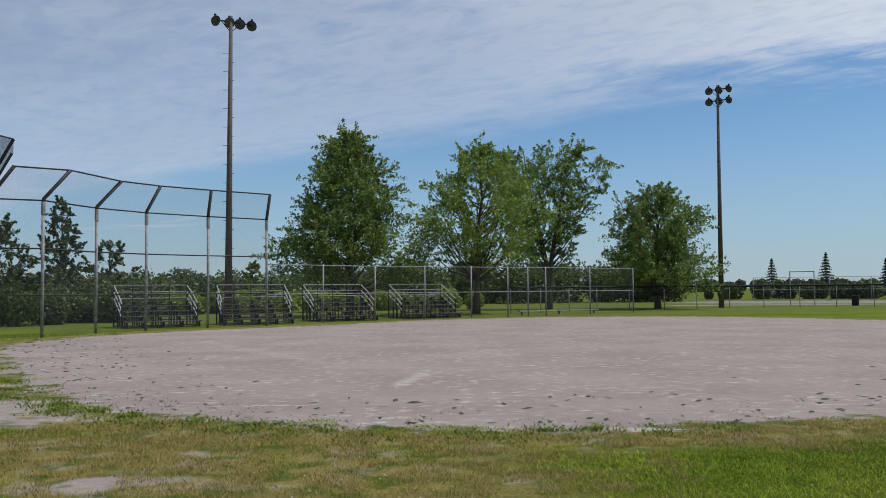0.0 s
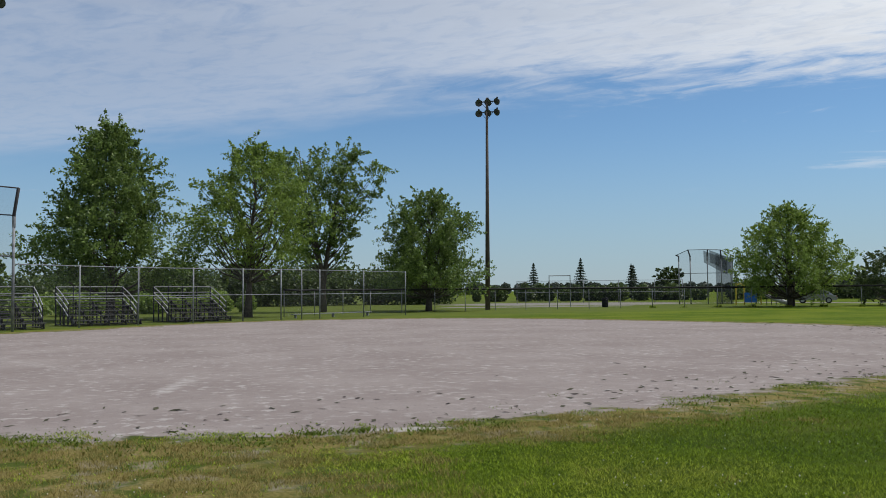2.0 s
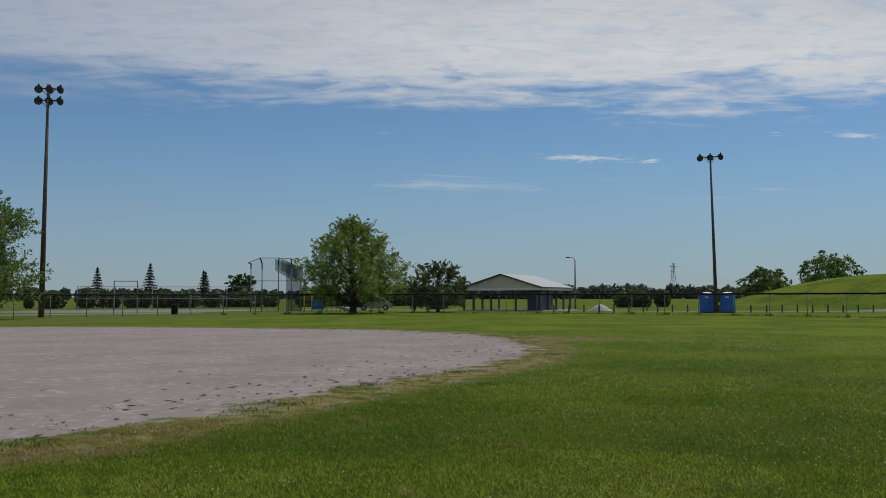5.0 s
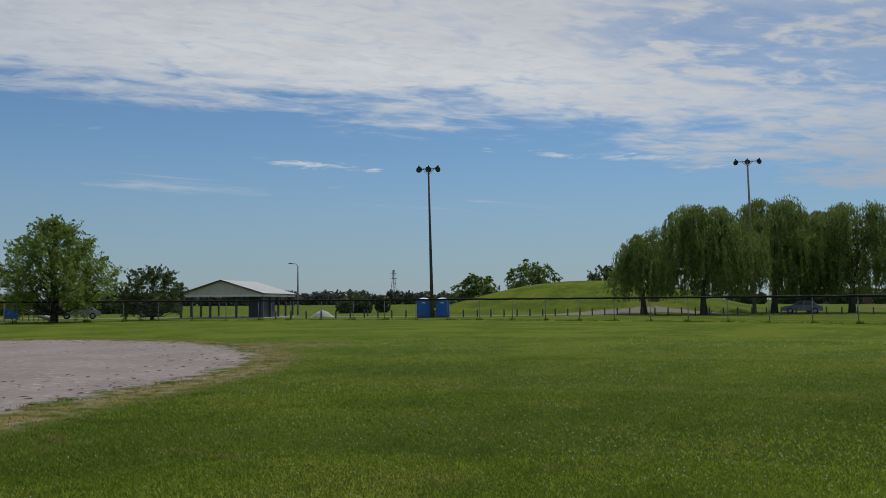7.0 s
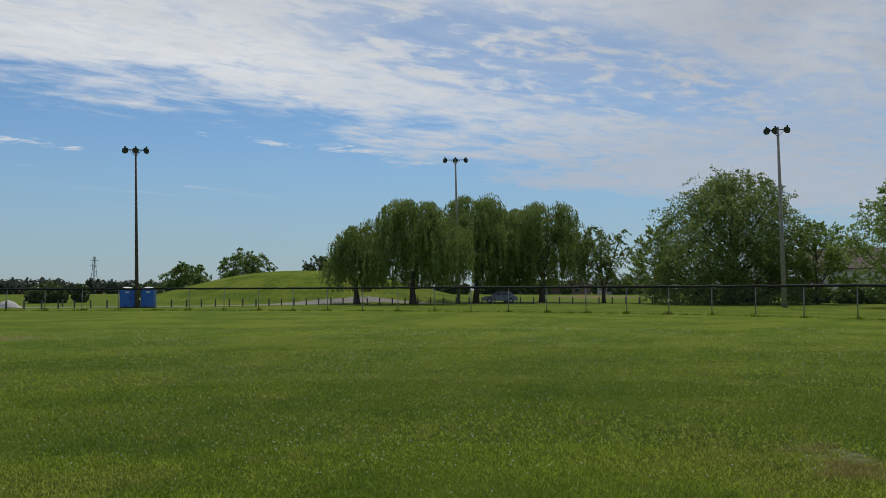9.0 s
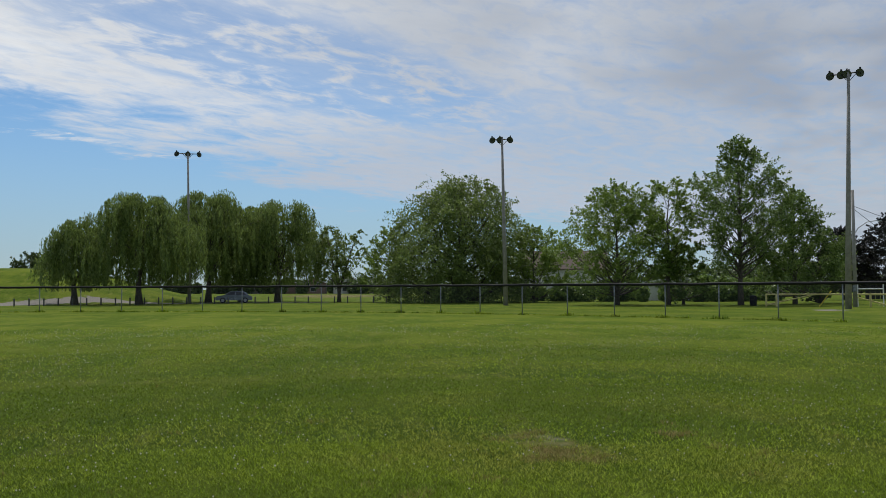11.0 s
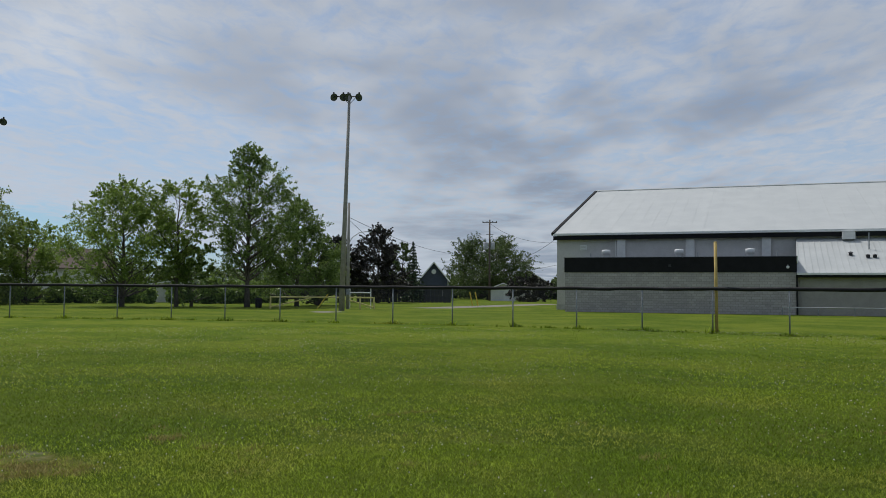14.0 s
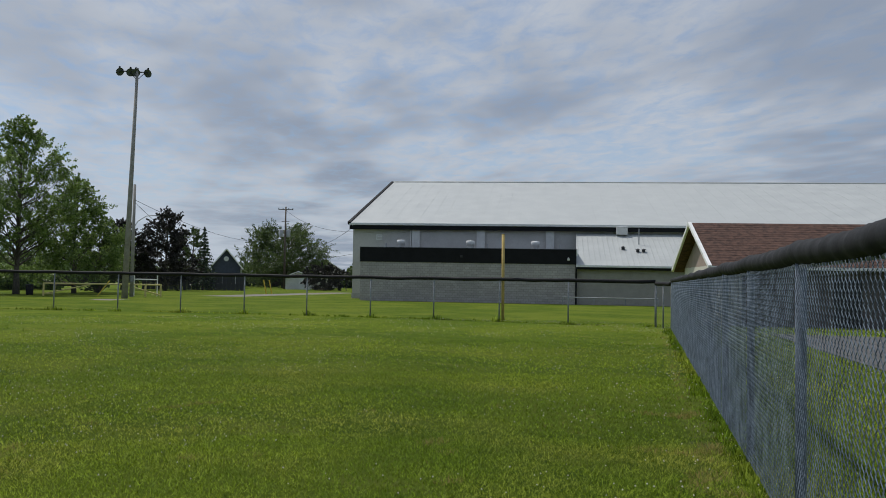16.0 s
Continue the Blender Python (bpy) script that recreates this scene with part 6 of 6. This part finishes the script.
def yellow_gate():
    """A pair of pipe boom gates across the lane."""
    root = empty("boom_gate", pose(0, 0, 0), "yellow pipe boom gate across the gravel lane", "gate")
    L_, M_, R_ = Vector((69.2, -36.5, 0)), Vector((66.7, -40.9, 0)), Vector((64.45, -44.35, 0))
    up = Vector((0, 0, 1.02))
    for p in (L_, L_.lerp(M_, 0.16), R_, R_.lerp(M_, 0.30)):
        part("post", Shape().tube([p + Vector((0, 0, -0.05)), p + up + Vector((0, 0, 0.06))], 0.08, 8), YELLOW_PALE, root)
    for end in (L_, R_):
        leaf = part("top_bar", Shape().tube([end + up, M_ + up], 0.065, 8), YELLOW_PALE, root)
        part("diagonal", Shape().tube([end + Vector((0, 0, 0.15)), end.lerp(M_, 0.75) + up], 0.055, 7), YELLOW_PALE, leaf)
        part("low_bar", Shape().tube([end + Vector((0, 0, 0.15)), end.lerp(M_, 0.18) + Vector((0, 0, 0.15))], 0.03, 7), YELLOW_PALE, leaf)
    part("prop", Shape().tube([M_ + up + Vector((0, 0, 0.3)), M_ + Vector((0.5, 0.8, 0))], 0.05, 7), YELLOW, root)


YELLOW_PALE = plain("faded_yellow_paint", (0.56, 0.47, 0.16), (0.66, 0.57, 0.25), 4, 0.6)
yellow_gate()
for p, q in (((75.6, -65.9), (0.30, 0.2)), ((75.1, -66.3), (0.3, 0.2))):
    marker = empty("marker_post", pose(p[0], p[1], 0), "leaning yellow marker post by the lane", "post", "marker posts")
    part("pipe", Shape().tube([(0, 0, -0.05), (q[0], q[1], 1.6)], 0.07, 8), YELLOW, marker)


def pipe_stand():
    """A white pipe frame: two uprights with a bar between them."""
    root = empty("pipe_stand", pose(67.34, -43.64, 0), "white pipe stand behind the boom gate", "stand")
    b = Vector((-1.07, -1.60, 0))
    for o in (Vector((0, 0, 0)), b):
        part("upright", Shape().tube([o + Vector((0, 0, -0.05)), o + Vector((0, 0, 2.02))], 0.05, 8), WHITE, root)
    part("bar", Shape().tube([Vector((0, 0, 1.46)), b + Vector((0, 0, 1.46))], 0.05, 8), WHITE, root)


pipe_stand()
litter_bin((72.34, -36.94))


def pipe_rail(a, b, z, label):
    a, b = Vector((*a, 0)), Vector((*b, 0))
    root = empty("pipe_rail", pose(*a), label, "rail")
    part("bar", Shape().tube([Vector((0, 0, z)), b - a + Vector((0, 0, z))], 0.04, 8), BRIGHT, root)
    for f in (0.0, 0.33, 0.66, 1.0):
        p = (b - a) * f
        part("post", Shape().tube([p + Vector((0, 0, -0.05)), p + Vector((0, 0, z))], 0.03, 7), GALV, root)


pipe_rail((35.0, -62.0), (28.4, -65.8), 0.62, "low galvanised pipe rail before the wing")


# ---- paved lot beside the club house ----
def lot():
    sh = Shape()
    d, n = Vector((0.408, -0.913, 0)), Vector((-0.913, -0.408, 0))
    o = Vector((3.2, -15.3, 0.02))
    a, b = o - d * 2.5 + n * 1.5, o + d * 17.5 + n * 0.9
    sh.face(a, b, b + n * 26, a + n * 26)
    sh.face(*[p - Vector((0, 0, 0.06)) for p in (a, b, b + n * 26, a + n * 26)])
    tagged(part("road", sh, ASPHALT), "worn grey paved lot beside the club house", "road", "", "structure")


lot()


# ---- grass, flowers and weeds ----
def blades(name, r0, r1, density, h, w, label, seed, dry, a0=-30.0, a1=174.0):
    """Grass blades on the near lawn, each a bent sliver."""
    rng = np.random.default_rng(seed)
    area = radians(a1 - a0) / 2 * (r1 * r1 - r0 * r0)
    n = int(area * density)
    r = np.sqrt(rng.uniform(r0 * r0, r1 * r1, n))
    a = np.radians(rng.uniform(a0, a1, n))
    x, y = r * np.sin(a), r * np.cos(a)
    wob = np.array([noise.noise((px * 0.9, py * 0.9, 3.0)) for px, py in zip(x, y)])
    keep = infield_inside(x, y) + 1.6 * wob < -0.05
    bare = np.maximum(blob(x, y, -6.9, 11.8, 2.2, 2.2), 0.6 * blob(x, y, -2.9, 7.7, 0.9, 0.6)) + 0.5 * wob
    keep &= bare < 0.55
    fleck = np.array([noise.noise((px * 2.6, py * 2.6, 5.0)) for px, py in zip(x, y)])
    dr = dryness(x, y) + 0.5 * wob + 0.65 * fleck + rng.uniform(-0.2, 0.2, n)
    keep &= (dryness(x, y) < 0.5) | (fleck + rng.uniform(-0.3, 0.3, n) > -0.15)
    keep &= (dr > 0.55) if dry else (dr < 0.72)
    x, y, wob = x[keep], y[keep], wob[keep]
    n = len(x)
    turn = rng.uniform(0, 2 * math.pi, n)
    hh = h * rng.uniform(0.5, 1.25, n) * (1 + 0.3 * wob)
    ww = w * rng.uniform(0.7, 1.3, n)
    lean = rng.uniform(0.4, 1.9, n) * hh
    dx, dy = np.cos(turn), np.sin(turn)
    base = np.stack([x, y, np.full(n, -0.005)], 1)
    sd = np.stack([dx, dy, 0 * dx], 1) * ww[:, None] / 2
    tip = base + np.stack([-dy * lean, dx * lean, hh], 1)
    ob = new(name, many_quads(name, np.stack([base - sd, base + sd, tip], 1), BLADE_DRY if dry else BLADE))
    return tagged(ob, label, "grass", "", "stuff")


blades("grass_blades", 5.6, 9.5, 4200, 0.030, 0.0075, "short mown green grass", 101, False)
blades("grass_blades", 9.5, 16, 1250, 0.031, 0.0115, "short mown green grass", 102, False)
blades("grass_blades", 16, 25, 260, 0.032, 0.020, "short mown green grass", 103, False)
blades("grass_blades", 25, 40, 50, 0.032, 0.034, "short mown green grass", 106, False)
blades("grass_blades", 0.05, 5.6, 700, 0.036, 0.010, "short mown green grass", 107, False, -180.0, 180.0)
blades("dry_grass", 5.6, 12, 3000, 0.042, 0.0065, "dry yellow grass at the infield edge", 104, True)
blades("dry_grass", 12, 36, 80, 0.05, 0.018, "dry yellow grass at the infield edge", 105, True)


def clover():
    rng = np.random.default_rng(9)
    n = 30000
    r = np.sqrt(rng.uniform(36, 38.0 ** 2, n))
    a = np.radians(rng.uniform(-14, 184, n))
    x, y = r * np.sin(a), r * np.cos(a)
    patch = np.array([noise.noise((px * 0.28, py * 0.28, 8.0)) for px, py in zip(x, y)])
    keep = (patch + rng.uniform(-0.35, 0.35, n) > 0.06) & (infield_inside(x, y) < -0.7)
    x, y = x[keep], y[keep]
    n = len(x)
    c = np.stack([x, y, rng.uniform(0.05, 0.085, n)], 1)
    s = (rng.uniform(0.0045, 0.0085, n) * (1 + 0.022 * np.hypot(x, y)))[:, None]
    e = np.eye(3)
    tri = []
    for sx in (1, -1):
        for sy in (1, -1):
            for sz in (1, -1):
                tri.append(np.stack([c + e[0] * s * sx, c + e[1] * s * sy, c + e[2] * s * sz], 1))
    ob = new("clover_flowers", many_quads("clover_flowers", np.concatenate(tri), CREAM))
    tagged(ob, "small white clover flowers in the lawn", "flowers", "", "stuff")


clover()


def weeds():
    """Dark tufts along the ragged edge of the infield."""
    rng = np.random.default_rng(12)
    out = []
    for i in range(165):
        a = rng.uniform(-3.4, 0.35) if i % 3 == 0 else rng.normal(-2.05, 0.17)
        off = abs(rng.normal()) * 0.9 - 0.75
        rr = infield_radius(np.array(a)) - off
        cx, cy = IC[0] + rr * math.cos(a), IC[1] + rr * math.sin(a)
        flat = off > 0.1
        k = int(rng.integers(30, 90)) if not flat else 16
        spread = rng.uniform(0.05, 0.26)
        p = np.stack([cx + rng.normal(size=k) * spread, cy + rng.normal(size=k) * spread, np.zeros(k)], 1)
        h = rng.uniform(0.015, 0.055, k) * (0.4 if flat else 1.0)
        t = rng.uniform(0, 6.28, k)
        sd = np.stack([np.cos(t), np.sin(t), 0 * t], 1) * 0.012
        tip = p + np.stack([-np.sin(t) * h * 1.3, np.cos(t) * h * 1.3, h], 1)
        out.append(np.stack([p - sd, p + sd, tip], 1))
    ob = new("edge_weeds", many_quads("edge_weeds", np.concatenate(out), WEED))
    tagged(ob, "dark green weed tufts along the infield edge", "weeds", "", "stuff")
    out = []
    for i in range(540):
        d = abs(rng.normal()) * 1.7 + 0.05
        a = rng.uniform(-3.2, 0.2)
        rr = infield_radius(np.array(a)) - d
        c = np.array([IC[0] + rr * math.cos(a), IC[1] + rr * math.sin(a), 0.012])
        w, l, t = rng.uniform(0.012, 0.04), rng.uniform(0.03, 0.11), rng.uniform(0, 6.28)
        u, v = np.array([math.cos(t), math.sin(t), 0.1]) * l, np.array([-math.sin(t), math.cos(t), 0.25]) * w
        out.append(np.stack([c - u, c - v, c + u, c + v]))
    ob = new("turf_scraps", many_quads("turf_scraps", np.array(out), SCRAP))
    tagged(ob, "dark scraps of turf scattered on the stone dust", "scraps", "", "stuff")


WEED = leaf_material("weeds", (0.055, 0.092, 0.012), (0.165, 0.215, 0.036), through_light=0.2, gloss=0.05)
SCRAP = plain("dead_turf", (0.030, 0.028, 0.016), (0.070, 0.066, 0.034), 5, 0.95)
weeds()


def fence_tufts():
    """Longer grass that the mower leaves along the fences."""
    rng = np.random.default_rng(31)
    out = []

    def tuft(cx, cy, k, spread, hmax):
        p = np.stack([cx + rng.normal(size=k) * spread, cy + rng.normal(size=k) * spread, np.zeros(k)], 1)
        h = rng.uniform(0.3, 1.0, k) * hmax
        t = rng.uniform(0, 6.28, k)
        sd = np.stack([np.cos(t), np.sin(t), 0 * t], 1) * (0.006 + 0.0006 * math.hypot(cx, cy))
        tip = p + np.stack([-np.sin(t) * h * 0.6, np.cos(t) * h * 0.6, h], 1)
        out.append(np.stack([p - sd, p + sd, tip], 1))

    for p in OUT[12:]:
        for _ in range(2):
            tuft(p.x + rng.normal() * 0.1, p.y + rng.normal() * 0.1, 26, 0.14, rng.uniform(0.12, 0.34))
    for a, b in zip(OUT[20:], OUT[21:]):
        for _ in range(7):
            q = a.lerp(b, rng.uniform(0, 1))
            tuft(q.x, q.y, 16, 0.16, rng.uniform(0.06, 0.16))
    for a, b in zip(FOUL, FOUL[1:]):
        for _ in range(15):
            q = a.lerp(b, rng.uniform(0, 1))
            tuft(q.x + abs(rng.normal()) * 0.10, q.y + rng.normal() * 0.05, 30, 0.07, rng.uniform(0.04, 0.15))
    ob = new("fence_tufts", many_quads("fence_tufts", np.concatenate(out), BLADE))
    tagged(ob, "long unmown grass tufts along the fences", "grass", "", "stuff")


fence_tufts()
